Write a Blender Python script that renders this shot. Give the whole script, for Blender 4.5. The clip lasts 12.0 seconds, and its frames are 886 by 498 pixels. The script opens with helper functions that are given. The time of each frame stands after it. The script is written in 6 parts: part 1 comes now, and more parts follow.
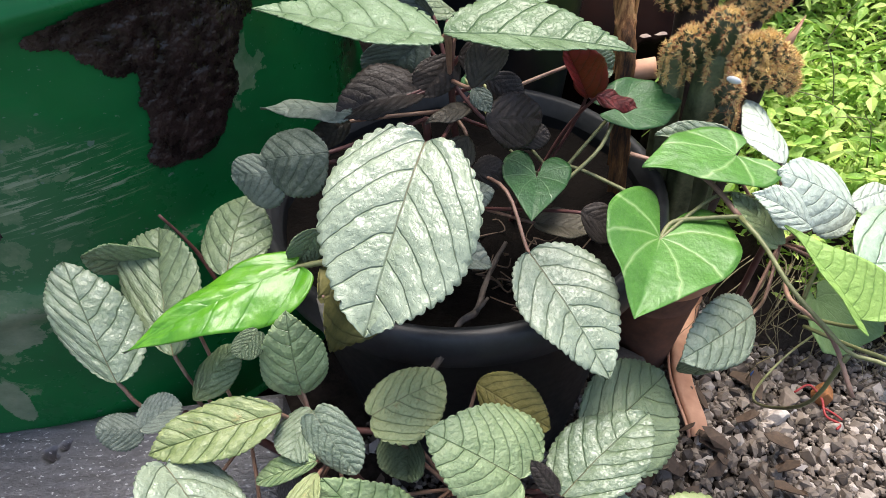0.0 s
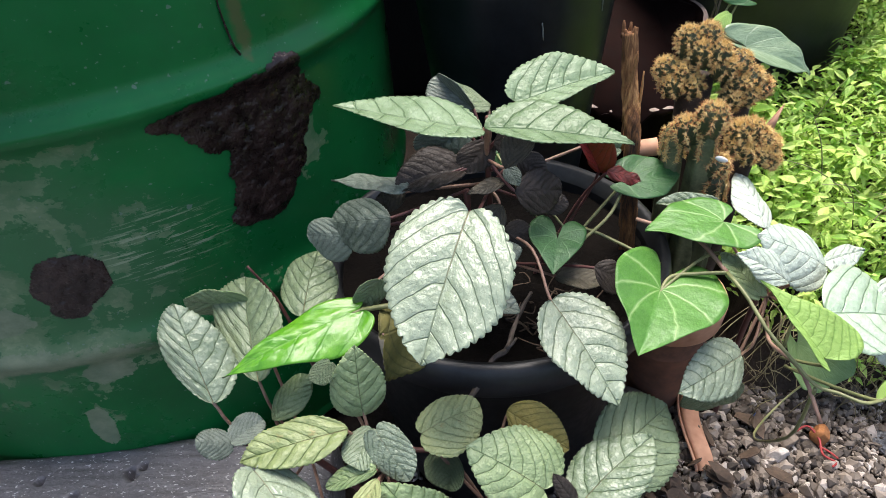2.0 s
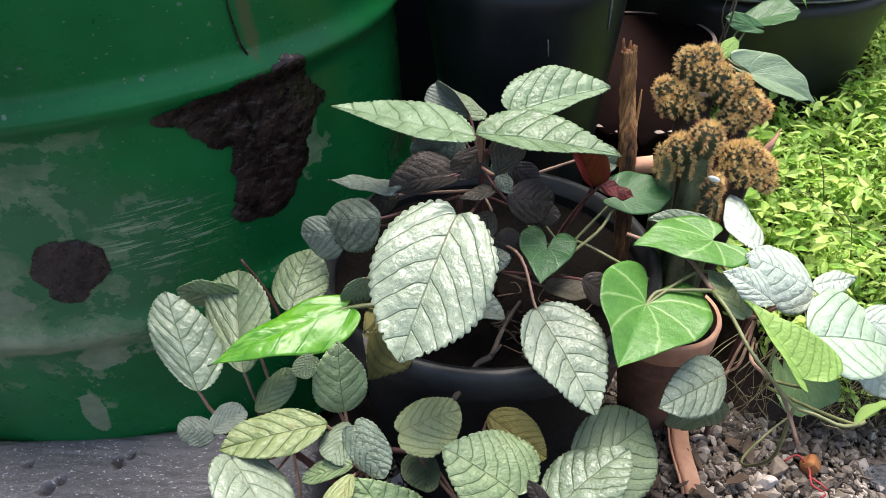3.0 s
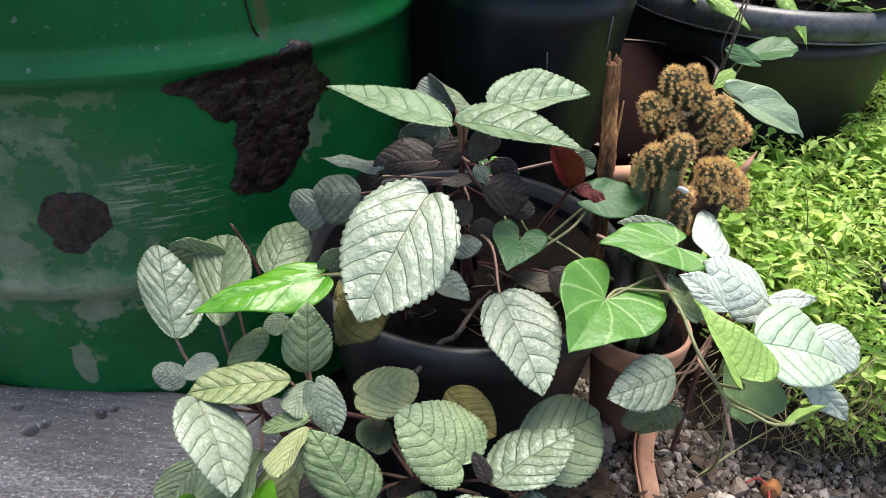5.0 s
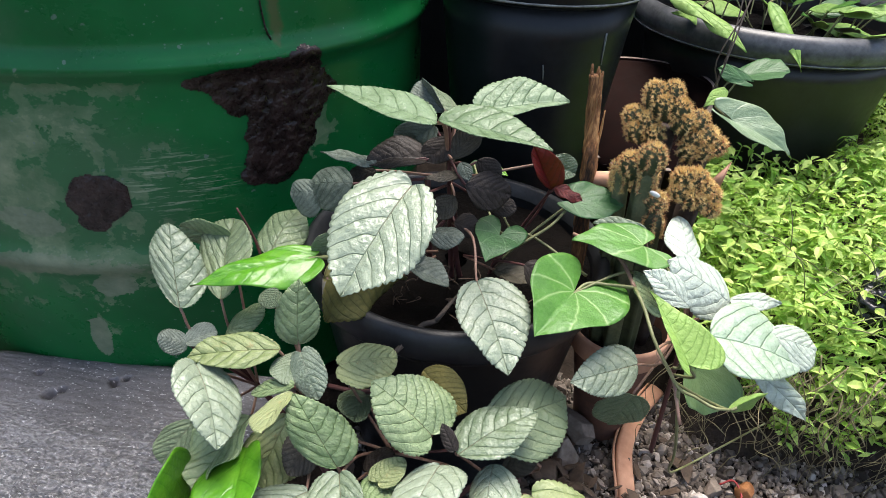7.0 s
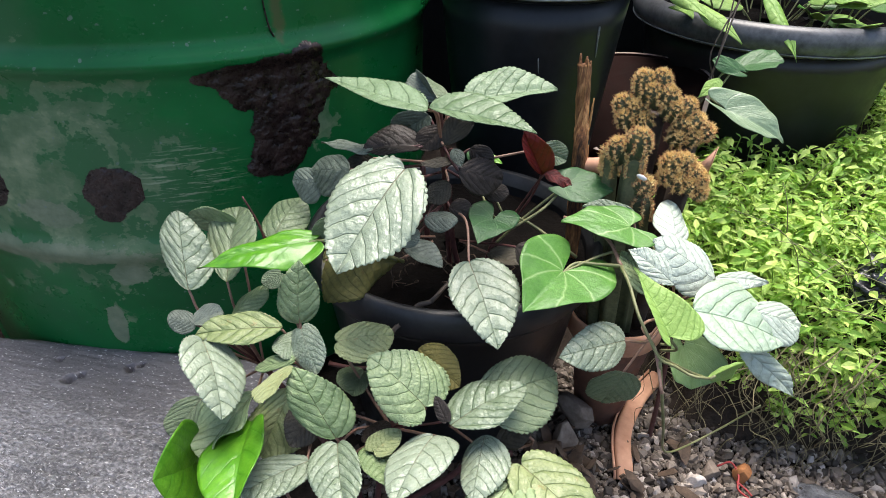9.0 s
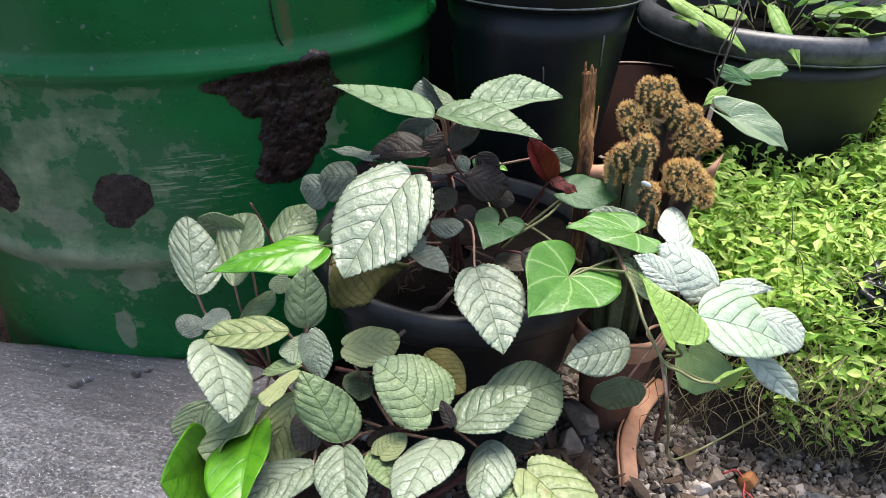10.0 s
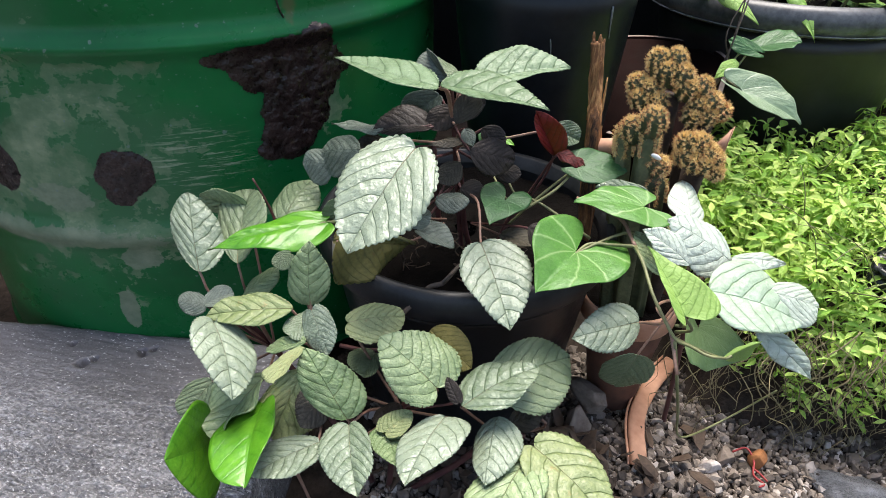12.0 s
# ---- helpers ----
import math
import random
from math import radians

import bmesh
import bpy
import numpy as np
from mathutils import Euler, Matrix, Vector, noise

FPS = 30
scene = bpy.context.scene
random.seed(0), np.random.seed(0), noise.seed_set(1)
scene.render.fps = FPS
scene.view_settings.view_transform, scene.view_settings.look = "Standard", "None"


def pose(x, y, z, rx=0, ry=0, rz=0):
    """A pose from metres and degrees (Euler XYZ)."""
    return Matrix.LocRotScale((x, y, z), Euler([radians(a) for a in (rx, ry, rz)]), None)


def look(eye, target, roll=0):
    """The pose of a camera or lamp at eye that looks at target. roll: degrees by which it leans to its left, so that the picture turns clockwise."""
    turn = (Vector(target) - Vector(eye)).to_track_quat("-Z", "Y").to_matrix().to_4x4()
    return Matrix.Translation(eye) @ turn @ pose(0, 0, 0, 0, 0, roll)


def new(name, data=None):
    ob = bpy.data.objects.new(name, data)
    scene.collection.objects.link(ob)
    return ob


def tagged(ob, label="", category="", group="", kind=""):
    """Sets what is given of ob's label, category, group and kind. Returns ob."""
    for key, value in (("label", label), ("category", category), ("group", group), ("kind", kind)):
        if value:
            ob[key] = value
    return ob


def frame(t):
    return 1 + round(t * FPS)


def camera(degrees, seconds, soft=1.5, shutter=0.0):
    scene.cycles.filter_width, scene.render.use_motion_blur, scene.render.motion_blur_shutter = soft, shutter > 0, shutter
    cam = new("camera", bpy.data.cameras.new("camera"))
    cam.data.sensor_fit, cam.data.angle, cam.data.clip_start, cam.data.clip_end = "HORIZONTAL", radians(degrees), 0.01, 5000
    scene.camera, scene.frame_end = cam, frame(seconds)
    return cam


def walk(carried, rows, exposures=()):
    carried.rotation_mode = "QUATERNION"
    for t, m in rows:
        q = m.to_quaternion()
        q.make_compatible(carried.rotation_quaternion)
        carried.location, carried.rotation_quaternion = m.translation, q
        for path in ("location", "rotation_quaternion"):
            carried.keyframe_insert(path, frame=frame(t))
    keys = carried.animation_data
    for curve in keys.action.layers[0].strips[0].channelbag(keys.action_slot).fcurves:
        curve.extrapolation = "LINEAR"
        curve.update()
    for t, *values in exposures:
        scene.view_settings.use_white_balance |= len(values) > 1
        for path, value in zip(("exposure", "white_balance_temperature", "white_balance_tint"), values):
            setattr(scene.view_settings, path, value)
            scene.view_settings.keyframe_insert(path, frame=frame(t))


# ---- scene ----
cam = camera(67.5, 12.0, 0.4)
PATH = [
    (0, (0.0907, 0.0, 0.6815), (0.0014, 1.469, -0.6722), -3.97),
    (0.5, (0.0791, -0.029, 0.7093), (0.0006, 1.474, -0.6086), -2.75),
    (1, (0.0808, -0.052, 0.7222), (-0.0059, 1.463, -0.5805), -3.37),
    (1.5, (0.0773, -0.065, 0.7418), (-0.0449, 1.486, -0.516), -3.84),
    (2, (0.0803, -0.076, 0.7494), (-0.0643, 1.489, -0.4872), -4.54),
    (2.5, (0.0923, -0.089, 0.756), (-0.0594, 1.489, -0.4647), -4.06),
    (3, (0.1018, -0.089, 0.7436), (-0.0843, 1.507, -0.4473), -2.33),
    (3.2, (0.1065, -0.09, 0.741), (-0.0867, 1.511, -0.442), -1.8),
    (4.8, (0.1439, -0.133, 0.7341), (-0.1054, 1.501, -0.3921), 1.64),
    (5, (0.1487, -0.134, 0.7325), (-0.1001, 1.497, -0.3979), 1.93),
    (5.5, (0.1572, -0.14, 0.7284), (-0.1055, 1.496, -0.3931), 1.87),
    (6, (0.173, -0.15, 0.7253), (-0.0891, 1.484, -0.3983), 2.46),
    (6.5, (0.181, -0.166, 0.7323), (-0.1354, 1.464, -0.3822), 2.62),
    (7, (0.1994, -0.182, 0.742), (-0.1314, 1.459, -0.3514), 3.0),
    (7.5, (0.216, -0.195, 0.7459), (-0.128, 1.443, -0.3489), 2.0),
    (9.5, (0.2339, -0.217, 0.7365), (-0.1667, 1.428, -0.3287), 1.35),
    (10, (0.2341, -0.22, 0.7375), (-0.1752, 1.43, -0.3165), 1.19),
    (10.5, (0.2358, -0.219, 0.7353), (-0.1789, 1.423, -0.3291), 0.76),
    (11, (0.2336, -0.219, 0.7336), (-0.197, 1.414, -0.3369), 0.46),
    (11.5, (0.2319, -0.218, 0.7287), (-0.194, 1.404, -0.3604), 0.69),
    (12, (0.2344, -0.214, 0.7244), (-0.1875, 1.404, -0.3724), 0.56),
]
walk(cam, [(t, look(eye, target, roll)) for t, eye, target, roll in PATH], [(0, 1.0, 6600, 12), (12, 1.0, 6600, 12)])

# ---- daylight ----
world = bpy.data.worlds.new("overcast_sky")
scene.world = world
world.use_nodes = True
wn = world.node_tree.nodes
sky = wn.new("ShaderNodeTexSky")
sky.sky_type, sky.sun_disc = "NISHITA", False
sky.sun_elevation, sky.sun_rotation = radians(76), radians(3)
sky.air_density, sky.dust_density, sky.ozone_density = 1.0, 3.0, 1.0
world.node_tree.links.new(sky.outputs["Color"], wn["Background"].inputs["Color"])
wn["Background"].inputs["Strength"].default_value = 0.15
sun_data = bpy.data.lights.new("sun", "SUN")
sun_data.energy, sun_data.angle, sun_data.color = 2.8, radians(35), (1.0, 0.96, 0.90)
sun = new("sun", sun_data)
sun.matrix_world = look((0.15, 1.45, 4.6), (0.1, 0.4, 0.2))

# ---- materials ----


def node_mat(name):
    m = bpy.data.materials.new(name)
    m.use_nodes = True
    nt = m.node_tree
    return m, nt, nt.nodes["Principled BSDF"]


def mathn(nt, op, a, b=None, c=None, clamp=False):
    n = nt.nodes.new("ShaderNodeMath")
    n.operation, n.use_clamp = op, clamp
    for i, v in enumerate((a, b, c)):
        if v is None:
            continue
        if isinstance(v, (int, float)):
            n.inputs[i].default_value = v
        else:
            nt.links.new(v, n.inputs[i])
    return n.outputs[0]


def noise_n(nt, scale, detail=4.0, rough=0.55, vec=None, out="Fac", distortion=0.0):
    n = nt.nodes.new("ShaderNodeTexNoise")
    n.inputs["Scale"].default_value, n.inputs["Detail"].default_value = scale, detail
    n.inputs["Roughness"].default_value, n.inputs["Distortion"].default_value = rough, distortion
    if vec is not None:
        nt.links.new(vec, n.inputs["Vector"])
    return n.outputs[out]


def ramp(nt, fac, stops):
    n = nt.nodes.new("ShaderNodeValToRGB")
    cr = n.color_ramp
    while len(cr.elements) < len(stops):
        cr.elements.new(0.5)
    for e, (p, c) in zip(cr.elements, stops):
        e.position = p
        e.color = (*c, 1) if len(c) == 3 else c
    nt.links.new(fac, n.inputs["Fac"])
    return n.outputs["Color"]


def mix(nt, fac, a, b, blend="MIX"):
    n = nt.nodes.new("ShaderNodeMix")
    n.data_type, n.blend_type = "RGBA", blend
    for sock, v in ((n.inputs[0], fac), (n.inputs[6], a), (n.inputs[7], b)):
        if isinstance(v, (int, float)):
            sock.default_value = v
        elif isinstance(v, tuple):
            sock.default_value = (*v, 1)
        else:
            nt.links.new(v, sock)
    return n.outputs[2]


def bump(nt, bsdf, height, strength=0.4, dist=0.002):
    n = nt.nodes.new("ShaderNodeBump")
    n.inputs["Strength"].default_value, n.inputs["Distance"].default_value = strength, dist
    nt.links.new(height, n.inputs["Height"])
    nt.links.new(n.outputs["Normal"], bsdf.inputs["Normal"])
    return n


def objco(nt):
    return nt.nodes.new("ShaderNodeTexCoord").outputs["Object"]


def plain_mat(name, lo, hi, scale, rough=0.6, metal=0.0, bump_k=0.3, bump_d=0.001, fine=6.0, spec=0.5):
    """A mottled surface: two colours by coarse and fine noise, with grain."""
    m, nt, b = node_mat(name)
    co = objco(nt)
    big, small = noise_n(nt, scale, 5, 0.6, co), noise_n(nt, scale * fine, 4, 0.6, co)
    f = mathn(nt, "ADD", mathn(nt, "MULTIPLY", big, 0.65), mathn(nt, "MULTIPLY", small, 0.35))
    nt.links.new(ramp(nt, f, [(0.35, lo), (0.65, hi)]), b.inputs["Base Color"])
    b.inputs["Metallic"].default_value = metal
    b.inputs["Specular IOR Level"].default_value = spec
    nt.links.new(mathn(nt, "MULTIPLY_ADD", small, 0.3, rough - 0.15, True), b.inputs["Roughness"])
    bump(nt, b, f, bump_k, bump_d)
    return m


def leaf_mat(name, hi, lo, vein, rough=0.4, veins=8.0, palmate=False, vein_w=0.05, through_k=0.25, edge=None, mottle=1.0, coat=0.0, pucker=0.5, spec=0.5, island=False, rib=None, vein_k=0.42):
    """Leaf blade: UV x runs along the midrib (0 to 1), UV y across (-1 to 1, widths of the leaf's length)."""
    m, nt, b = node_mat(name)
    uv = nt.nodes.new("ShaderNodeUVMap")
    uv.uv_map = "blade"
    sep = nt.nodes.new("ShaderNodeSeparateXYZ")
    nt.links.new(uv.outputs["UV"], sep.inputs[0])
    x, y = sep.outputs[0], sep.outputs[1]
    ay = mathn(nt, "ABSOLUTE", y)
    info = nt.nodes.new("ShaderNodeObjectInfo")
    wob = noise_n(nt, 6, 2, 0.5, uv.outputs["UV"])
    wobble = mathn(nt, "MULTIPLY", mathn(nt, "SUBTRACT", wob, 0.5), 0.06)
    if palmate:
        ang = mathn(nt, "ARCTAN2", ay, mathn(nt, "ADD", x, 0.01))
        far = mathn(nt, "SQRT", mathn(nt, "ADD", mathn(nt, "MULTIPLY", x, x), mathn(nt, "MULTIPLY", y, y)))
        bent = mathn(nt, "MULTIPLY_ADD", far, 0.55, ang)
        q = mathn(nt, "ADD", mathn(nt, "MULTIPLY", bent, 1.25), mathn(nt, "MULTIPLY", wobble, 3.0))
        dist = mathn(nt, "ABSOLUTE", mathn(nt, "SUBTRACT", mathn(nt, "FRACT", mathn(nt, "ADD", q, 0.5)), 0.5))
        rad = mathn(nt, "SQRT", mathn(nt, "ADD", mathn(nt, "MULTIPLY", x, x), mathn(nt, "MULTIPLY", y, y)))
        dist = mathn(nt, "MULTIPLY", dist, mathn(nt, "ADD", mathn(nt, "MULTIPLY", rad, 2.2), 0.25))
        main = mathn(nt, "MULTIPLY", dist, 1.0)
    else:
        bowed = mathn(nt, "SUBTRACT", x, mathn(nt, "MULTIPLY", ay, mathn(nt, "ADD", 0.42, mathn(nt, "MULTIPLY", ay, 1.7))))
        q = mathn(nt, "ADD", mathn(nt, "MULTIPLY", mathn(nt, "ADD", bowed, wobble), veins), mathn(nt, "MULTIPLY", mathn(nt, "GREATER_THAN", y, 0.0), 0.22))
        dist = mathn(nt, "ABSOLUTE", mathn(nt, "SUBTRACT", mathn(nt, "FRACT", mathn(nt, "ADD", q, 0.5)), 0.5))
        main = mathn(nt, "MULTIPLY", ay, 5.0)
    side = mathn(nt, "SUBTRACT", 1.0, mathn(nt, "DIVIDE", dist, vein_w * 2.2), None, True)
    mid = mathn(nt, "SUBTRACT", 1.0, mathn(nt, "DIVIDE", main, vein_w * 1.6), None, True)
    net = nt.nodes.new("ShaderNodeTexVoronoi")
    net.feature = "DISTANCE_TO_EDGE"
    net.inputs["Scale"].default_value = 3.2
    lay = nt.nodes.new("ShaderNodeCombineXYZ")
    nt.links.new(q, lay.inputs[0])
    nt.links.new(mathn(nt, "MULTIPLY", y, 7.5), lay.inputs[1])
    jog = nt.nodes.new("ShaderNodeVectorMath")
    nt.links.new(lay.outputs[0], jog.inputs[0])
    nt.links.new(noise_n(nt, 16, 2, 0.5, uv.outputs["UV"], "Color"), jog.inputs[1])
    nt.links.new(jog.outputs[0], net.inputs["Vector"])
    cell = mathn(nt, "SUBTRACT", 1.0, mathn(nt, "DIVIDE", net.outputs["Distance"], 0.07), None, True)
    v = mathn(nt, "MAXIMUM", mathn(nt, "MULTIPLY", side, 0.85), mathn(nt, "MAXIMUM", mid, mathn(nt, "MULTIPLY", cell, 0.15)))
    shade = mathn(nt, "ADD", mathn(nt, "MULTIPLY", noise_n(nt, 4, 5, 0.65, uv.outputs["UV"]), 0.6 * mottle), mathn(nt, "MULTIPLY", noise_n(nt, 24, 4, 0.65, uv.outputs["UV"]), 0.4 * mottle))
    own = nt.nodes.new("ShaderNodeNewGeometry").outputs["Random Per Island"] if island else info.outputs["Random"]
    shade = mathn(nt, "ADD", shade, mathn(nt, "MULTIPLY", mathn(nt, "SUBTRACT", own, 0.5), 0.55 if island else 0.25))
    # pale cushions between darker furrows along the veins
    pad = mathn(nt, "MULTIPLY", mathn(nt, "SUBTRACT", mathn(nt, "MINIMUM", mathn(nt, "MULTIPLY", dist, 3.2), 1.0), 0.6), 0.10 if not palmate else 0.0)
    shade = mathn(nt, "ADD", shade, pad)
    body = ramp(nt, shade, [(0.33, lo), (0.62, hi)])
    col = mix(nt, mathn(nt, "MULTIPLY", v, vein_k), body, vein)
    if edge:
        # worn, browned patches along the blade
        spot = ramp(nt, noise_n(nt, 5, 6, 0.7, uv.outputs["UV"]), [(0.60, (0, 0, 0)), (0.72, (1, 1, 1))])
        col = mix(nt, mathn(nt, "MULTIPLY", spot, 0.8), col, edge)
    if rib:
        # the midrib pales towards the stalk
        stalk = mathn(nt, "SUBTRACT", 1.0, mathn(nt, "MULTIPLY", x, 1.5), None, True)
        col = mix(nt, mathn(nt, "MULTIPLY", mid, mathn(nt, "MULTIPLY", stalk, 0.8)), col, rib)
    nt.links.new(col, b.inputs["Base Color"])
    b.inputs["Specular IOR Level"].default_value = spec
    b.inputs["Coat Weight"].default_value, b.inputs["Coat Roughness"].default_value = coat, 0.12
    nt.links.new(mathn(nt, "ADD", mathn(nt, "MULTIPLY", noise_n(nt, 14, 3, 0.6, uv.outputs["UV"]), 0.25), rough - 0.04), b.inputs["Roughness"])
    quilt = mathn(nt, "ADD", mathn(nt, "MULTIPLY", noise_n(nt, 40, 2, 0.4, uv.outputs["UV"]), 0.28), mathn(nt, "MULTIPLY", noise_n(nt, 18, 2, 0.4, uv.outputs["UV"]), 0.75))
    h = mathn(nt, "ADD", quilt, mathn(nt, "MULTIPLY", mathn(nt, "SQRT", mathn(nt, "MINIMUM", mathn(nt, "MULTIPLY", dist, 2.5), 1.0)), 0.0 if palmate else 0.28))
    h = mathn(nt, "SUBTRACT", h, mathn(nt, "MULTIPLY", v, 0.42))
    bump(nt, b, h, pucker, 0.0025)
    tr = nt.nodes.new("ShaderNodeBsdfTranslucent")
    nt.links.new(mix(nt, 0.5, col, (0.30, 0.50, 0.05)), tr.inputs["Color"])
    ms = nt.nodes.new("ShaderNodeMixShader")
    ms.inputs[0].default_value = through_k
    nt.links.new(b.outputs[0], ms.inputs[1])
    nt.links.new(tr.outputs[0], ms.inputs[2])
    nt.links.new(ms.outputs[0], nt.nodes["Material Output"].inputs["Surface"])
    return m


SILVER = leaf_mat("silver_green_leaf", (0.275, 0.335, 0.235), (0.12, 0.175, 0.09), (0.055, 0.1, 0.04), 0.22, 6, pucker=0.8, through_k=0.08, vein_w=0.021, spec=0.65, coat=0.05, rib=(0.30, 0.22, 0.12))
MINT = leaf_mat("mint_green_leaf", (0.215, 0.30, 0.175), (0.11, 0.175, 0.08), (0.055, 0.10, 0.042), 0.26, 6, pucker=0.7, through_k=0.08, vein_w=0.021, spec=0.4)
PALE = leaf_mat("pale_green_leaf", (0.3, 0.39, 0.19), (0.14, 0.23, 0.08), (0.075, 0.13, 0.04), 0.33, 6, pucker=0.85, through_k=0.10, vein_w=0.021, spec=0.8, rib=(0.30, 0.22, 0.12))
SAGE = leaf_mat("sage_green_leaf", (0.185, 0.245, 0.13), (0.10, 0.15, 0.075), (0.04, 0.07, 0.03), 0.34, 6, pucker=0.85, through_k=0.08, vein_w=0.021, spec=0.7, rib=(0.30, 0.22, 0.12))
YELLOWING = leaf_mat("yellowing_leaf", (0.33, 0.38, 0.17), (0.17, 0.23, 0.08), (0.15, 0.21, 0.07), 0.36, 6, pucker=0.85, edge=(0.33, 0.25, 0.09), through_k=0.12, vein_w=0.021, spec=0.7, rib=(0.30, 0.22, 0.12))
# Dusky purple, darkened further to carry the shade inside the leaf cluster.
DUSKY = leaf_mat("dusky_shaded_leaf", (0.042, 0.034, 0.028), (0.016, 0.012, 0.01), (0.012, 0.009, 0.008), 0.36, 6, pucker=0.35, through_k=0.05, vein_w=0.021, spec=0.25)
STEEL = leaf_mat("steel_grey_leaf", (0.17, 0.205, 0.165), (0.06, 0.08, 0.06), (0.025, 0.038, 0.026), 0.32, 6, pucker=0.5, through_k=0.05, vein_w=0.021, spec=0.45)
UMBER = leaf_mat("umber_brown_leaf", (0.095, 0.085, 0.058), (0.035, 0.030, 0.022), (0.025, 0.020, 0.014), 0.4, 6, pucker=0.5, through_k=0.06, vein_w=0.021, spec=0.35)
WITHERED = leaf_mat("withered_leaf", (0.25, 0.22, 0.06), (0.1, 0.1, 0.03), (0.1, 0.08, 0.03), 0.6, 8, edge=(0.16, 0.08, 0.03), through_k=0.25)
CLARET = leaf_mat("claret_leaf", (0.24, 0.014, 0.013), (0.06, 0.005, 0.006), (0.07, 0.008, 0.009), 0.45, 6, through_k=0.3)
UNDER = leaf_mat("leaf_underside", (0.22, 0.21, 0.17), (0.12, 0.10, 0.09), (0.20, 0.16, 0.13), 0.6, 8, through_k=0.2)
VINE = leaf_mat("vine_leaf", (0.115, 0.3, 0.05), (0.055, 0.18, 0.022), (0.42, 0.58, 0.25), 0.33, 6, True, 0.05, 0.20, pucker=0.35, vein_k=0.6)
VINE_PALE = leaf_mat("pale_vine_leaf", (0.24, 0.33, 0.20), (0.13, 0.21, 0.10), (0.30, 0.38, 0.25), 0.28, 6, True, 0.03, 0.10, pucker=0.35, spec=0.8, vein_k=0.6)
# The sky's sheen on this vine leaf is painted into its whitened colour.
VINE_SHEEN = leaf_mat("sheen_vine_leaf", (0.52, 0.63, 0.48), (0.32, 0.45, 0.28), (0.07, 0.17, 0.055), 0.26, 6, False, 0.03, 0.10, pucker=0.8, spec=0.8, vein_k=0.6)
VINE_DEEP = leaf_mat("deep_green_vine_leaf", (0.075, 0.19, 0.06), (0.03, 0.10, 0.03), (0.17, 0.28, 0.13), 0.32, 6, True, 0.035, 0.12, pucker=0.35, vein_k=0.6)
GLOSS = leaf_mat("glossy_green_leaf", (0.15, 0.40, 0.025), (0.07, 0.27, 0.012), (0.06, 0.22, 0.015), 0.24, 4, False, 0.03, 0.22, coat=0.2, pucker=0.28)
# Lit copy of SILVER: strong light is put into the near-white base colour.
LIT_SILVER = leaf_mat("lit_silver_leaf", (0.60, 0.68, 0.56), (0.42, 0.50, 0.38), (0.20, 0.27, 0.17), 0.28, 6, pucker=0.85, through_k=0.10, vein_w=0.021, spec=0.9)
FRESH = leaf_mat("fresh_green_leaf", (0.36, 0.56, 0.14), (0.22, 0.42, 0.08), (0.24, 0.44, 0.10), 0.36, 8, False, 0.03, 0.3, pucker=0.6, vein_k=0.4)
WEED = leaf_mat("weed_leaf", (0.6, 0.77, 0.2), (0.24, 0.46, 0.06), (0.38, 0.56, 0.12), 0.38, 5, False, 0.04, 0.35, pucker=0.2, mottle=1.0, island=True)
VINE_UNDER = leaf_mat("vine_leaf_underside", (0.26, 0.40, 0.16), (0.16, 0.28, 0.09), (0.34, 0.45, 0.22), 0.6, 6, True, 0.03, 0.3)

PETIOLE = plain_mat("reddish_petiole", (0.20, 0.10, 0.075), (0.36, 0.23, 0.16), 60, 0.5)
STEM_DARK = plain_mat("dark_stem", (0.065, 0.023, 0.022), (0.13, 0.050, 0.043), 60, 0.55)
VINE_STEM = plain_mat("olive_green_stem", (0.11, 0.12, 0.045), (0.24, 0.25, 0.11), 40, 0.5)
ROOT = plain_mat("pale_root", (0.09, 0.07, 0.035), (0.30, 0.26, 0.13), 50, 0.7)


def bark_material():
    m, nt, b = node_mat("weathered_wood")
    mp = nt.nodes.new("ShaderNodeMapping")
    mp.inputs["Scale"].default_value = (1, 1, 0.10)
    nt.links.new(objco(nt), mp.inputs[0])
    g, h = noise_n(nt, 300, 6, 0.7, mp.outputs[0]), noise_n(nt, 45, 4, 0.6, mp.outputs[0])
    f = mathn(nt, "ADD", mathn(nt, "MULTIPLY", g, 0.5), mathn(nt, "MULTIPLY", h, 0.5))
    nt.links.new(ramp(nt, f, [(0.38, (0.018, 0.008, 0.004)), (0.5, (0.20, 0.085, 0.028)), (0.62, (0.55, 0.29, 0.11))]), b.inputs["Base Color"])
    b.inputs["Roughness"].default_value = 0.8
    bump(nt, b, f, 1.0, 0.004)
    return m


BARK = bark_material()
CORK = plain_mat("corky_brown_bark", (0.02, 0.012, 0.008), (0.07, 0.045, 0.03), 60, 0.9, bump_k=0.8)
TWIG = plain_mat("grey_twig", (0.06, 0.045, 0.035), (0.15, 0.12, 0.095), 60, 0.8, bump_k=0.6)
# Pot soil only: shade under the leaves is put into this near-black colour.
SOIL = plain_mat("shaded_soil", (0.0012, 0.0009, 0.0007), (0.005, 0.0037, 0.0028), 28, 0.95, bump_k=1.0, bump_d=0.008, spec=0.1)
GROUND_SOIL = plain_mat("brown_garden_soil", (0.014, 0.010, 0.0075), (0.056, 0.042, 0.032), 28, 0.95, bump_k=1.0, bump_d=0.008, spec=0.2)
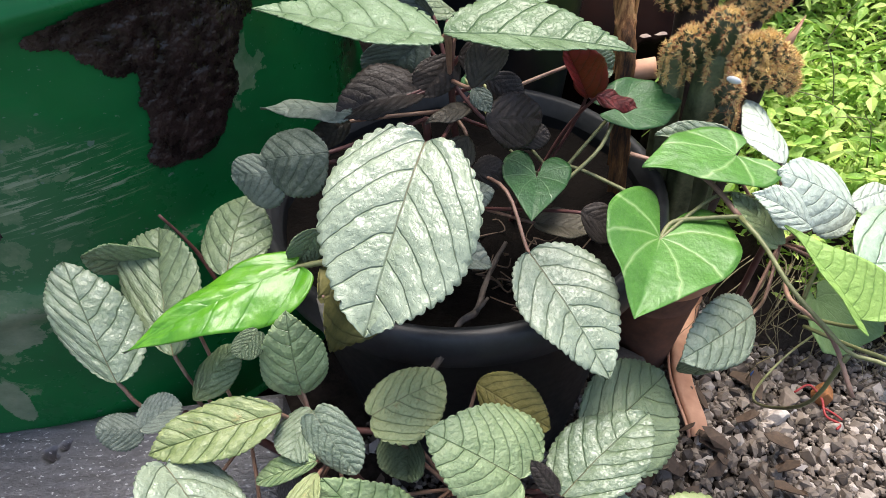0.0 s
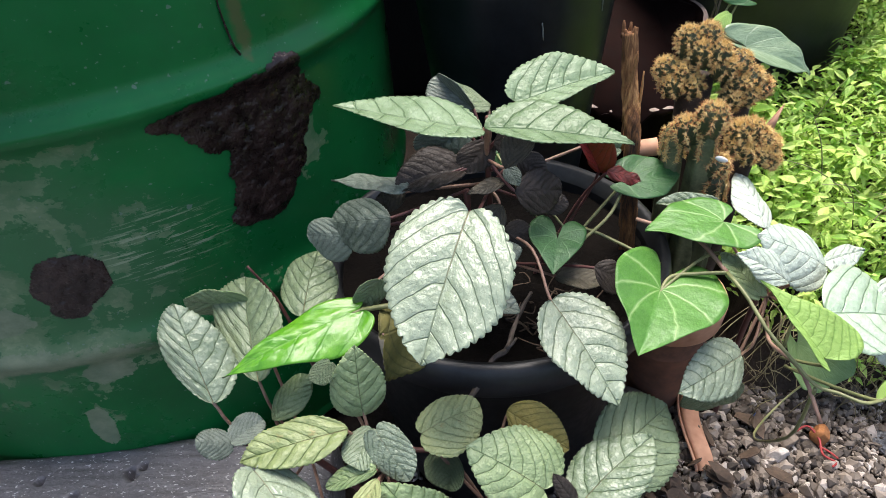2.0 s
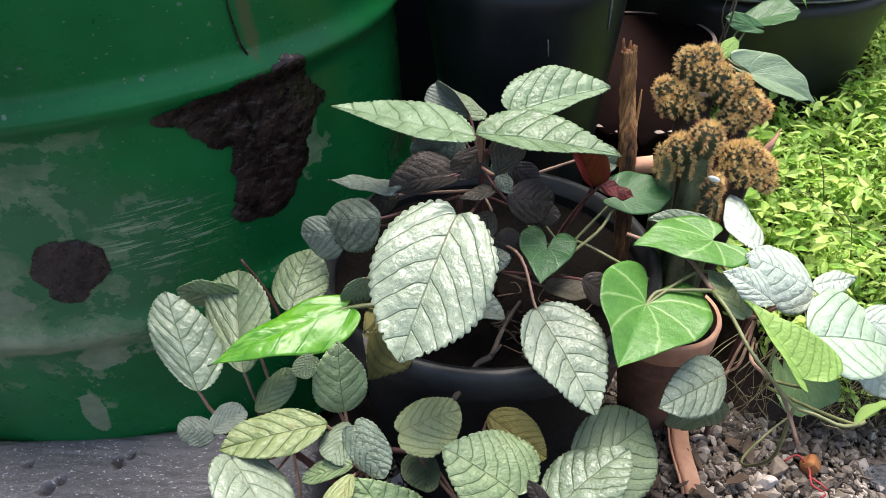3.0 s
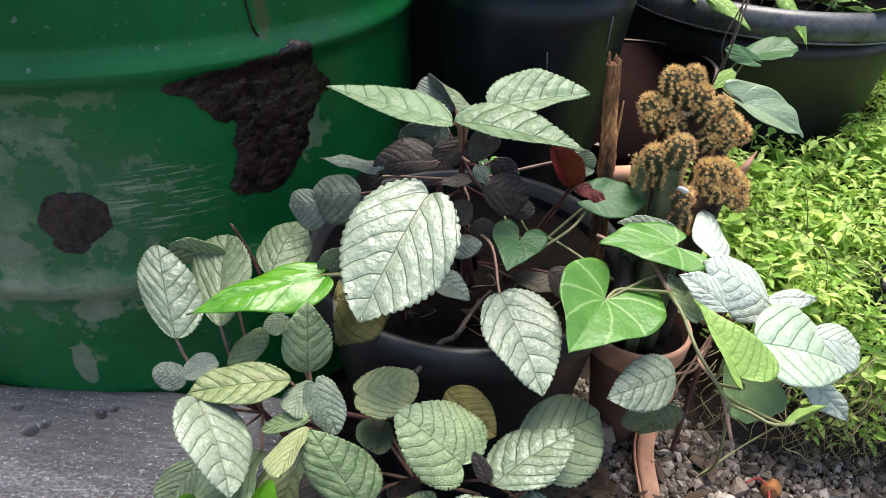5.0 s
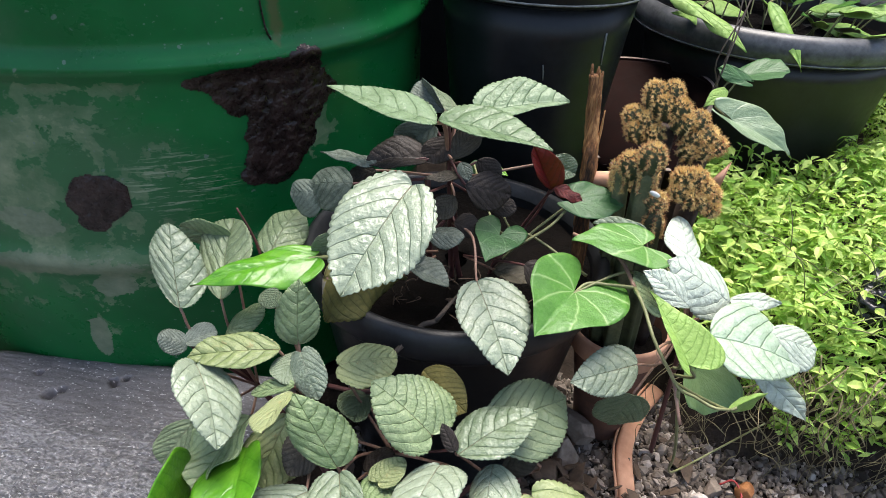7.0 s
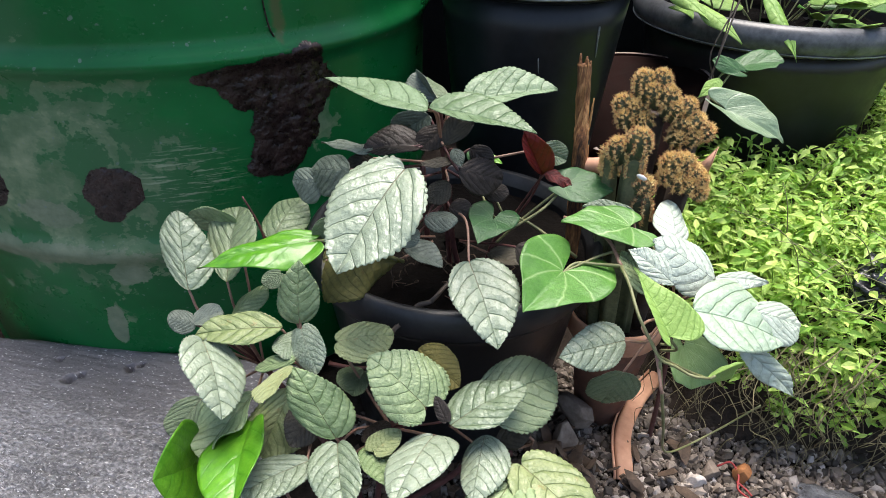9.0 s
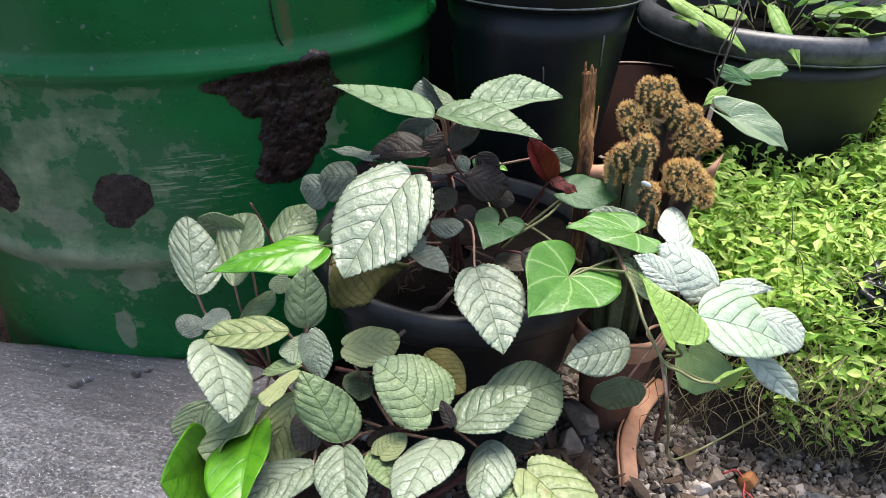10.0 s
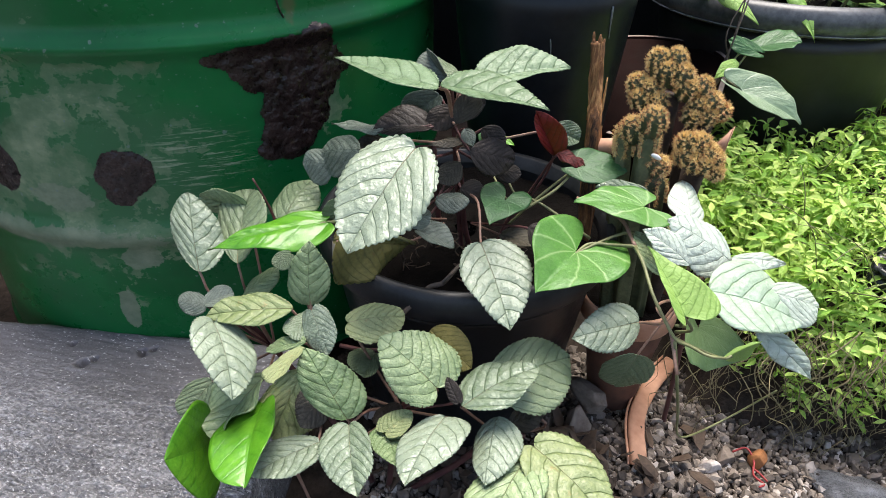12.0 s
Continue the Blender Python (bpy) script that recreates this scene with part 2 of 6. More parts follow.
# Browner, darker terracotta for the small pot's body; its rim uses CLAY.
DARK_CLAY = plain_mat("darker_terracotta", (0.09, 0.042, 0.028), (0.24, 0.11, 0.07), 22, 0.8, bump_k=0.3)
CLAY = plain_mat("terracotta", (0.40, 0.185, 0.105), (0.62, 0.35, 0.225), 14, 0.75, bump_k=0.25)
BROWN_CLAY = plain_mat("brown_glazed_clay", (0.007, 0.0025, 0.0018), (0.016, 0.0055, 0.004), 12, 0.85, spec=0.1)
BLACK_PLASTIC = plain_mat("black_plastic", (0.005, 0.006, 0.007), (0.013, 0.015, 0.017), 18, 0.36, bump_k=0.12, spec=0.35)
GREY_PLASTIC = plain_mat("faded_black_plastic", (0.007, 0.007, 0.007), (0.022, 0.022, 0.021), 15, 0.42, bump_k=0.2)
TUB_RIM = plain_mat("stained_grey_rim", (0.03, 0.032, 0.033), (0.13, 0.135, 0.14), 22, 0.36, bump_k=0.3)
RIM_PLASTIC = plain_mat("scuffed_plastic_rim", (0.009, 0.010, 0.011), (0.032, 0.034, 0.036), 30, 0.42, bump_k=0.2, spec=0.35)
SCUFF = plain_mat("pale_scuffed_plastic", (0.10, 0.105, 0.10), (0.30, 0.31, 0.29), 90, 0.5, bump_k=0.3)
PALE_CLAY = plain_mat("pale_worn_clay", (0.22, 0.15, 0.12), (0.40, 0.31, 0.26), 40, 0.7)


def tar_material():
    """Glossy wrinkled tar, with glints painted into the colour as pale flecks."""
    m, nt, b = node_mat("black_tar")
    co = objco(nt)
    fold, fine = noise_n(nt, 55, 3, 0.5, co), noise_n(nt, 260, 3, 0.6, co)
    body = ramp(nt, fold, [(0.35, (0.008, 0.0045, 0.004)), (0.65, (0.034, 0.020, 0.017))])
    glint_fleck = ramp(nt, noise_n(nt, 150, 5, 0.75, co), [(0.63, (0, 0, 0)), (0.68, (1, 1, 1))])
    nt.links.new(mix(nt, mathn(nt, "MULTIPLY", glint_fleck, 0.55), body, (0.17, 0.13, 0.11)), b.inputs["Base Color"])
    b.inputs["Specular IOR Level"].default_value = 0.35
    nt.links.new(mathn(nt, "MULTIPLY_ADD", fine, 0.35, 0.12), b.inputs["Roughness"])
    bump(nt, b, mathn(nt, "ADD", fold, mathn(nt, "MULTIPLY", fine, 0.12)), 0.8, 0.008)
    return m


TAR = tar_material()
# Near black, so the deep shade in the gaps is painted in.
WALL = plain_mat("shade_black_wall", (0.003, 0.003, 0.003), (0.009, 0.009, 0.0085), 4, 0.9, spec=0.1)


def slab_material():
    """Wet rough concrete: a dull smooth band by the far edge, then pebbly glistening relief with trowel lines."""
    m, nt, b = node_mat("wet_concrete")
    co = objco(nt)
    sep = nt.nodes.new("ShaderNodeSeparateXYZ")
    nt.links.new(co, sep.inputs[0])
    st = nt.nodes.new("ShaderNodeMapping")
    st.inputs["Scale"].default_value = (7, 46, 20)
    st.inputs["Rotation"].default_value = (0, 0, radians(-9))
    nt.links.new(co, st.inputs[0])
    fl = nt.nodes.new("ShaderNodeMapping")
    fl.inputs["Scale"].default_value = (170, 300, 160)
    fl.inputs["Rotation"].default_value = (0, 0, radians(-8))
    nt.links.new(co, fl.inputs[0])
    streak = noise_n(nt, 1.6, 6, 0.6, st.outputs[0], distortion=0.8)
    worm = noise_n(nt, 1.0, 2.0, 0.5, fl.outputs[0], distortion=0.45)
    grain, big = noise_n(nt, 260, 4, 0.65, co), noise_n(nt, 7, 4, 0.6, co)
    off = mathn(nt, "SUBTRACT", mathn(nt, "MULTIPLY", mathn(nt, "ADD", sep.outputs[0], 0.055), 0.138), mathn(nt, "MULTIPLY", mathn(nt, "SUBTRACT", sep.outputs[1], 0.421), 0.99))
    off = mathn(nt, "ADD", off, mathn(nt, "MULTIPLY", mathn(nt, "SUBTRACT", big, 0.5), 0.12))
    rough_zone = ramp(nt, off, [(0.07, (0.14,) * 3), (0.20, (1, 1, 1))])
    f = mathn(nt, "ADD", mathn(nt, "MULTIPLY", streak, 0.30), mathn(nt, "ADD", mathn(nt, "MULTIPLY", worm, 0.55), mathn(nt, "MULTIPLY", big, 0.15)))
    # Wet glints on the relief are helped by pale tones in the colour.
    glint_tone = ramp(nt, f, [(0.40, (0.065, 0.065, 0.069)), (0.5, (0.15, 0.148, 0.154)), (0.62, (0.36, 0.36, 0.368))])
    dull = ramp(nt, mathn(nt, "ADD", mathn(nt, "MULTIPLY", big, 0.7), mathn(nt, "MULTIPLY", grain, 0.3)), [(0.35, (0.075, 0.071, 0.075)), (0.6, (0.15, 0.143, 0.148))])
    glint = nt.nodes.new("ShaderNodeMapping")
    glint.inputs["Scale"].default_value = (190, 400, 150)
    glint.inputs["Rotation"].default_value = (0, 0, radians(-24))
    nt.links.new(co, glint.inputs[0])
    # Small pale specks paint further wet glints into the base colour.
    glint_speck = ramp(nt, noise_n(nt, 1.0, 2, 0.5, glint.outputs[0]), [(0.64, (0, 0, 0)), (0.69, (1, 1, 1))])
    face = mix(nt, mathn(nt, "MULTIPLY", glint_speck, 0.75), mix(nt, rough_zone, dull, glint_tone), (0.58, 0.58, 0.58))
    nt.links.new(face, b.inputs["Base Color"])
    wet = ramp(nt, mathn(nt, "ADD", mathn(nt, "MULTIPLY", worm, 0.6), mathn(nt, "MULTIPLY", grain, 0.4)), [(0.38, (0.40,) * 3), (0.60, (0.16,) * 3)])
    nt.links.new(mix(nt, rough_zone, (0.5, 0.5, 0.5), wet), b.inputs["Roughness"])
    h = mathn(nt, "ADD", mathn(nt, "MULTIPLY", worm, 1.0), mathn(nt, "ADD", mathn(nt, "MULTIPLY", streak, 0.8), mathn(nt, "MULTIPLY", grain, 0.06)))
    bump(nt, b, mathn(nt, "ADD", mathn(nt, "MULTIPLY", h, rough_zone), mathn(nt, "MULTIPLY", grain, 0.08)), 1.0, 0.006)
    nt.links.new(b.inputs["Normal"].links[0].from_socket, b.inputs["Coat Normal"])
    nt.links.new(mathn(nt, "MULTIPLY", rough_zone, 0.9), b.inputs["Coat Weight"])
    b.inputs["Coat Roughness"].default_value = 0.10
    return m


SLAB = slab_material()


def drum_material():
    """Dark green enamel, worn to grey primer in patches; UV in metres round and up the drum."""
    m, nt, b = node_mat("worn_green_enamel")
    uv = nt.nodes.new("ShaderNodeUVMap")
    uv.uv_map = "blade"
    co = uv.outputs["UV"]
    sep = nt.nodes.new("ShaderNodeSeparateXYZ")
    nt.links.new(co, sep.inputs[0])

    def patch(cx, cy, rx, ry):
        dx = mathn(nt, "DIVIDE", mathn(nt, "SUBTRACT", sep.outputs[0], cx + 0.020), rx)
        dy = mathn(nt, "DIVIDE", mathn(nt, "SUBTRACT", sep.outputs[1], cy), ry)
        return mathn(nt, "SUBTRACT", 1.0, mathn(nt, "SQRT", mathn(nt, "ADD", mathn(nt, "MULTIPLY", dx, dx), mathn(nt, "MULTIPLY", dy, dy))))
    wide = patch(-0.007, 0.365, 0.153, 0.17)
    for p in ((0.025, 0.272, 0.192, 0.035), (0.025, 0.428, 0.096, 0.07), (0.317, 0.411, 0.027, 0.05), (0.086, 0.491, 0.067, 0.012), (0.081, 0.246, 0.029, 0.05)):
        wide = mathn(nt, "MAXIMUM", wide, patch(*p))
    ragged = noise_n(nt, 19, 10, 0.66, co, distortion=0.25)
    worn = mathn(nt, "ADD", mathn(nt, "MULTIPLY", wide, 0.55), mathn(nt, "MULTIPLY", mathn(nt, "SUBTRACT", ragged, 0.52), 3.0))
    chips = noise_n(nt, 70, 6, 0.7, co)
    mask = ramp(nt, mathn(nt, "ADD", worn, mathn(nt, "MULTIPLY", mathn(nt, "SUBTRACT", chips, 0.5), 0.5)), [(0.12, (0, 0, 0)), (0.15, (0.6, 0.6, 0.6)), (0.36, (0.68, 0.68, 0.68)), (0.40, (1, 1, 1))])
    # paint rubbed off along the lower bead, with two chips under it
    bare = patch(-0.035, 0.268, 0.18, 0.022)
    for p in ((0.080, 0.240, 0.028, 0.026), (0.045, 0.150, 0.014, 0.034), (0.01, 0.325, 0.045, 0.022)):
        bare = mathn(nt, "MAXIMUM", bare, patch(*p))
    rub = ramp(nt, mathn(nt, "ADD", bare, mathn(nt, "MULTIPLY", mathn(nt, "SUBTRACT", mathn(nt, "ADD", mathn(nt, "MULTIPLY", ragged, 0.7), mathn(nt, "MULTIPLY", chips, 0.3)), 0.5), 2.4)), [(0.16, (0, 0, 0)), (0.20, (0.85, 0.85, 0.85)), (0.9, (1, 1, 1))])
    mask = mathn(nt, "MAXIMUM", mask, rub)
    bloom = ramp(nt, mathn(nt, "ADD", mathn(nt, "MAXIMUM", patch(-0.007, 0.563, 0.086, 0.06), patch(0.025, 0.357, 0.23, 0.17)), mathn(nt, "MULTIPLY", mathn(nt, "SUBTRACT", ragged, 0.5), 0.9)), [(0.10, (0, 0, 0)), (0.45, (1, 1, 1))])
    st = nt.nodes.new("ShaderNodeMapping")
    st.inputs["Scale"].default_value = (22, 260, 1)
    st.inputs["Rotation"].default_value = (0, 0, radians(-22))
    nt.links.new(co, st.inputs[0])
    scratch = ramp(nt, noise_n(nt, 1.0, 5, 0.7, st.outputs[0]), [(0.54, (0, 0, 0)), (0.60, (1, 1, 1))])
    near = ramp(nt, patch(0.166, 0.372, 0.070, 0.052), [(0.0, (0, 0, 0)), (0.5, (1, 1, 1))])
    fleck = mathn(nt, "MAXIMUM", ramp(nt, noise_n(nt, 95, 2, 0.5, co), [(0.695, (0, 0, 0)), (0.72, (1, 1, 1))]), ramp(nt, noise_n(nt, 240, 2, 0.5, co), [(0.70, (0, 0, 0)), (0.73, (1, 1, 1))]))
    green = ramp(nt, noise_n(nt, 7, 4, 0.6, co), [(0.3, (0.002, 0.090, 0.020)), (0.7, (0.004, 0.155, 0.036))])
    grey = ramp(nt, noise_n(nt, 20, 6, 0.65, co), [(0.3, (0.055, 0.12, 0.05)), (0.5, (0.125, 0.195, 0.10)), (0.72, (0.27, 0.32, 0.185))])
    film = ramp(nt, noise_n(nt, 11, 6, 0.7, co), [(0.42, (0, 0, 0)), (0.75, (1, 1, 1))])
    col = mix(nt, mathn(nt, "MULTIPLY", film, 0.30), green, (0.02, 0.10, 0.045))
    col = mix(nt, mathn(nt, "MULTIPLY", bloom, 0.6), col, (0.045, 0.13, 0.055))
    b.inputs["Specular IOR Level"].default_value = 0.30
    col = mix(nt, mask, col, grey)
    col = mix(nt, mathn(nt, "MULTIPLY", rub, 0.6), col, ramp(nt, chips, [(0.3, (0.12, 0.15, 0.095)), (0.7, (0.25, 0.275, 0.195))]))
    col = mix(nt, mathn(nt, "MULTIPLY", mathn(nt, "MULTIPLY", scratch, near), 0.85), col, (0.27, 0.33, 0.21))
    col = mix(nt, mathn(nt, "MULTIPLY", fleck, 0.7), col, (0.14, 0.20, 0.16))
    rust = ramp(nt, mathn(nt, "ADD", mathn(nt, "MULTIPLY", patch(0.278, 0.552, 0.011, 0.06), 0.5), mathn(nt, "SUBTRACT", noise_n(nt, 40, 6, 0.7, co), 0.5)), [(0.15, (0, 0, 0)), (0.35, (1, 1, 1))])
    col = mix(nt, mathn(nt, "MULTIPLY", rust, 0.5), col, (0.13, 0.075, 0.04))
    nt.links.new(col, b.inputs["Base Color"])
    rough = mathn(nt, "ADD", mathn(nt, "MULTIPLY", mask, 0.25), mathn(nt, "MULTIPLY", film, 0.12))
    nt.links.new(mathn(nt, "ADD", rough, 0.27), b.inputs["Roughness"])
    bump(nt, b, mathn(nt, "ADD", mathn(nt, "MULTIPLY", mask, -0.5), mathn(nt, "MULTIPLY", noise_n(nt, 60, 4, 0.6, co), 0.35)), 0.35, 0.0015)
    return m


ENAMEL = drum_material()


def gravel_material():
    m, nt, b = node_mat("gravel_stone")
    geo = nt.nodes.new("ShaderNodeNewGeometry")
    co = objco(nt)
    base = ramp(nt, geo.outputs["Random Per Island"], [(0.0, (0.035, 0.027, 0.021)), (0.4, (0.13, 0.103, 0.082)), (0.8, (0.29, 0.24, 0.195)), (0.96, (0.50, 0.44, 0.39)), (1.0, (0.60, 0.55, 0.50))])
    dirt = noise_n(nt, 90, 5, 0.65, co)
    nt.links.new(mix(nt, mathn(nt, "MULTIPLY", dirt, 0.38), base, (0.028, 0.022, 0.017)), b.inputs["Base Color"])
    b.inputs["Roughness"].default_value = 0.72
    bump(nt, b, noise_n(nt, 300, 4, 0.6, co), 0.5, 0.001)
    return m


GRAVEL = gravel_material()
ROCK = plain_mat("grey_brown_stone", (0.10, 0.075, 0.055), (0.26, 0.21, 0.17), 25, 0.8, bump_k=0.8, bump_d=0.004)
REDSTONE = plain_mat("rusty_stone", (0.20, 0.07, 0.02), (0.40, 0.17, 0.06), 60, 0.8, bump_k=0.8)
WHITESTONE = plain_mat("pale_stone", (0.35, 0.30, 0.27), (0.60, 0.55, 0.50), 60, 0.8, bump_k=0.8)
LITTER = plain_mat("dead_leaf_litter", (0.035, 0.022, 0.013), (0.13, 0.085, 0.055), 40, 0.8, bump_k=0.6)
CACTUS = plain_mat("cactus_skin", (0.018, 0.026, 0.010), (0.075, 0.095, 0.04), 40, 0.6, bump_k=0.4)
PALE_SKIN = plain_mat("pale_cactus_skin", (0.05, 0.065, 0.028), (0.18, 0.20, 0.10), 50, 0.6, bump_k=0.5)
SPINE = plain_mat("golden_spine", (0.60, 0.37, 0.10), (0.95, 0.74, 0.34), 160, 0.5)
WOOL = plain_mat("cream_areole_wool", (0.60, 0.45, 0.18), (0.85, 0.72, 0.40), 160, 0.9)
SPINE_RED = plain_mat("rust_red_spine", (0.30, 0.08, 0.03), (0.66, 0.30, 0.12), 160, 0.5)
WHITE = plain_mat("white_scrap", (0.7, 0.7, 0.68), (0.8, 0.8, 0.78), 30, 0.6)
BAG = plain_mat("wet_black_sheet", (0.03, 0.032, 0.036), (0.22, 0.23, 0.25), 90, 0.32, bump_k=1.0, bump_d=0.01, fine=6)
RED_STRING = plain_mat("red_thread", (0.25, 0.02, 0.02), (0.35, 0.04, 0.04), 50, 0.6)
SACK = plain_mat("shiny_black_plastic", (0.008, 0.009, 0.011), (0.03, 0.033, 0.038), 40, 0.25, bump_k=0.5)
BLUE = plain_mat("blue_plastic", (0.02, 0.07, 0.25), (0.03, 0.1, 0.35), 50, 0.5)

# ---- building helpers ----


def thing(name, at, label, category, group="", kind=""):
    ob = new(name)
    ob.empty_display_size = 0.02
    ob.location = at
    return tagged(ob, label, category, group, kind)


def mesh_ob(name, bm, mats, parent=None, label="", smooth=True):
    me = bpy.data.meshes.new(name)
    if smooth:
        for f in bm.faces:
            f.smooth = True
    bm.to_mesh(me)
    bm.free()
    for m in mats if isinstance(mats, (list, tuple)) else (mats,):
        me.materials.append(m)
    ob = new(name, me)
    if parent is not None:
        ob.parent = parent
        if parent.parent is None:
            ob.matrix_parent_inverse = Matrix.Translation(parent.location).inverted()
    if label:
        ob["label"] = label
    return ob


def part(name, bm, material, parent, label="", smooth=True):
    return mesh_ob(name, bm, material, parent, label, smooth)


def smooth_path(points, n):
    """A Catmull-Rom line through a few points."""
    pts = [Vector(p) for p in points]
    pts = [pts[0] * 2 - pts[1]] + pts + [pts[-1] * 2 - pts[-2]]
    out = []
    segs = len(pts) - 3
    for i in range(n + 1):
        f = i / n * segs
        k = min(int(f), segs - 1)
        t = f - k
        a, b, c, d = pts[k:k + 4]
        out.append(0.5 * ((2 * b) + (c - a) * t + (2 * a - 5 * b + 4 * c - d) * t * t + (3 * b - a - 3 * c + d) * t ** 3))
    return out


def tube(bm, points, r0, r1, n=10, sides=7, wob=0.0, seed=0.0):
    path = smooth_path(points, n) if len(points) > 2 else [Vector(points[0]).lerp(Vector(points[1]), i / n) for i in range(n + 1)]
    rings = []
    up = Vector((0.3, 0.2, 1))
    for i, p in enumerate(path):
        d = (path[min(i + 1, n)] - path[max(i - 1, 0)]).normalized()
        sx = d.cross(up).normalized()
        sy = sx.cross(d)
        r = r0 + (r1 - r0) * i / n
        ring = []
        for k in range(sides):
            a = 2 * math.pi * k / sides
            rr = r * (1 + wob * noise.noise(Vector((seed + math.cos(a) * 1.9, math.sin(a) * 1.9, seed * 2 + i * 0.22))))
            ring.append(bm.verts.new(p + (sx * math.cos(a) + sy * math.sin(a)) * rr))
        rings.append(ring)
    for a, b in zip(rings, rings[1:]):
        for k in range(sides):
            bm.faces.new((a[k], a[(k + 1) % sides], b[(k + 1) % sides], b[k]))
    bm.faces.new(rings[0][::-1])
    bm.faces.new(rings[-1])
    return bm


def turned(profile, n=64, wob=0.0, seed=0.0):
    """A lathe round z; profile: (radius, height) from the outside foot over the rim to the inside floor."""
    bm = bmesh.new()
    uvl = bm.loops.layers.uv.new("blade")
    rings = []
    for j, (r, z) in enumerate(profile):
        ring = []
        for k in range(n):
            a = 2 * math.pi * k / n
            rr = r * (1 + wob * noise.noise(Vector((math.cos(a) * 1.6 + seed, math.sin(a) * 1.6, z * 5))))
            ring.append(bm.verts.new((rr * math.sin(a), -rr * math.cos(a), z)))
        rings.append(ring)
    for j, (a, b) in enumerate(zip(rings, rings[1:])):
        for k in range(n):
            f = bm.faces.new((a[k], a[(k + 1) % n], b[(k + 1) % n], b[k]))
            for loop, (kk, zz) in zip(f.loops, ((k, profile[j][1]), (k + 1, profile[j][1]), (k + 1, profile[j + 1][1]), (k, profile[j + 1][1]))):
                s = kk / n
                s = s - 1 if s > 0.75 else s
                loop[uvl].uv = (s * 2 * math.pi * 0.34, zz)
    bm.faces.new(rings[0][::-1])
    bm.faces.new(rings[-1])
    return bm


def place(ob, at):
    ob.location = at
    return ob


LEAF_NO = [0]


# Half a blade from its base round the margin to its tip: (along the midrib, across), the midrib being 1 long and the widest place 1 wide.
SHAPES = {
    "waffle": ((0, 0), (-0.05, 0.16), (-0.05, 0.40), (0.04, 0.72), (0.19, 0.95), (0.38, 1), (0.58, 0.91), (0.77, 0.64), (0.91, 0.31), (1, 0)),
    "ovate": ((0, 0), (-0.005, 0.2), (0.03, 0.47), (0.12, 0.77), (0.25, 0.96), (0.38, 1), (0.58, 0.90), (0.78, 0.60), (0.91, 0.29), (1, 0)),
    "narrow": ((0, 0), (0, 0.18), (0.03, 0.42), (0.12, 0.75), (0.26, 0.97), (0.38, 1), (0.58, 0.84), (0.79, 0.46), (0.92, 0.17), (1, 0)),
    "round": ((0, 0), (-0.07, 0.18), (-0.07, 0.48), (0.06, 0.8), (0.25, 0.98), (0.42, 1), (0.66, 0.88), (0.85, 0.58), (0.96, 0.24), (1, 0)),
    "heart": ((0, 0), (-0.16, 0.07), (-0.38, 0.16), (-0.54, 0.38), (-0.52, 0.68), (-0.34, 0.93), (-0.10, 1), (0.20, 0.87), (0.50, 0.57), (0.78, 0.25), (1, 0)),
    "arrow": ((0, 0), (-0.10, 0.12), (-0.27, 0.34), (-0.32, 0.62), (-0.20, 0.88), (0, 1), (0.25, 0.88), (0.52, 0.60), (0.78, 0.27), (1, 0)),
    "halberd": ((0, 0), (-0.07, 0.2), (-0.11, 0.52), (-0.03, 0.86), (0.13, 1), (0.32, 0.86), (0.55, 0.58), (0.78, 0.27), (0.92, 0.08), (1, 0)),
    "lance": ((0, 0), (0.03, 0.25), (0.15, 0.7), (0.3, 0.96), (0.42, 1), (0.62, 0.8), (0.82, 0.4), (0.94, 0.13), (1, 0)),
    "oval": ((0, 0), (0.01, 0.28), (0.10, 0.68), (0.27, 0.94), (0.46, 1), (0.68, 0.87), (0.86, 0.56), (0.96, 0.24), (1, 0)),
}


def margin(kind, n):
    """n + 1 evenly spaced points along half the margin of a blade, and the place along the midrib where it is widest."""
    line = [Vector((x, y * 0.4, 0)) for x, y in SHAPES[kind]]
    fine = smooth_path(line, 400)
    run = [0.0]
    for p, q in zip(fine, fine[1:]):
        run.append(run[-1] + (q - p).length)
    out, k = [], 0
    for i in range(n + 1):
        want = run[-1] * (0.004 + 0.992 * i / n)
        while run[k + 1] < want:
            k += 1
        out.append(fine[k].lerp(fine[k + 1], (want - run[k]) / max(1e-9, run[k + 1] - run[k])))
    return [(p.x, max(0.0, p.y / 0.4)) for p in out], max(SHAPES[kind], key=lambda p: p[1])[0]


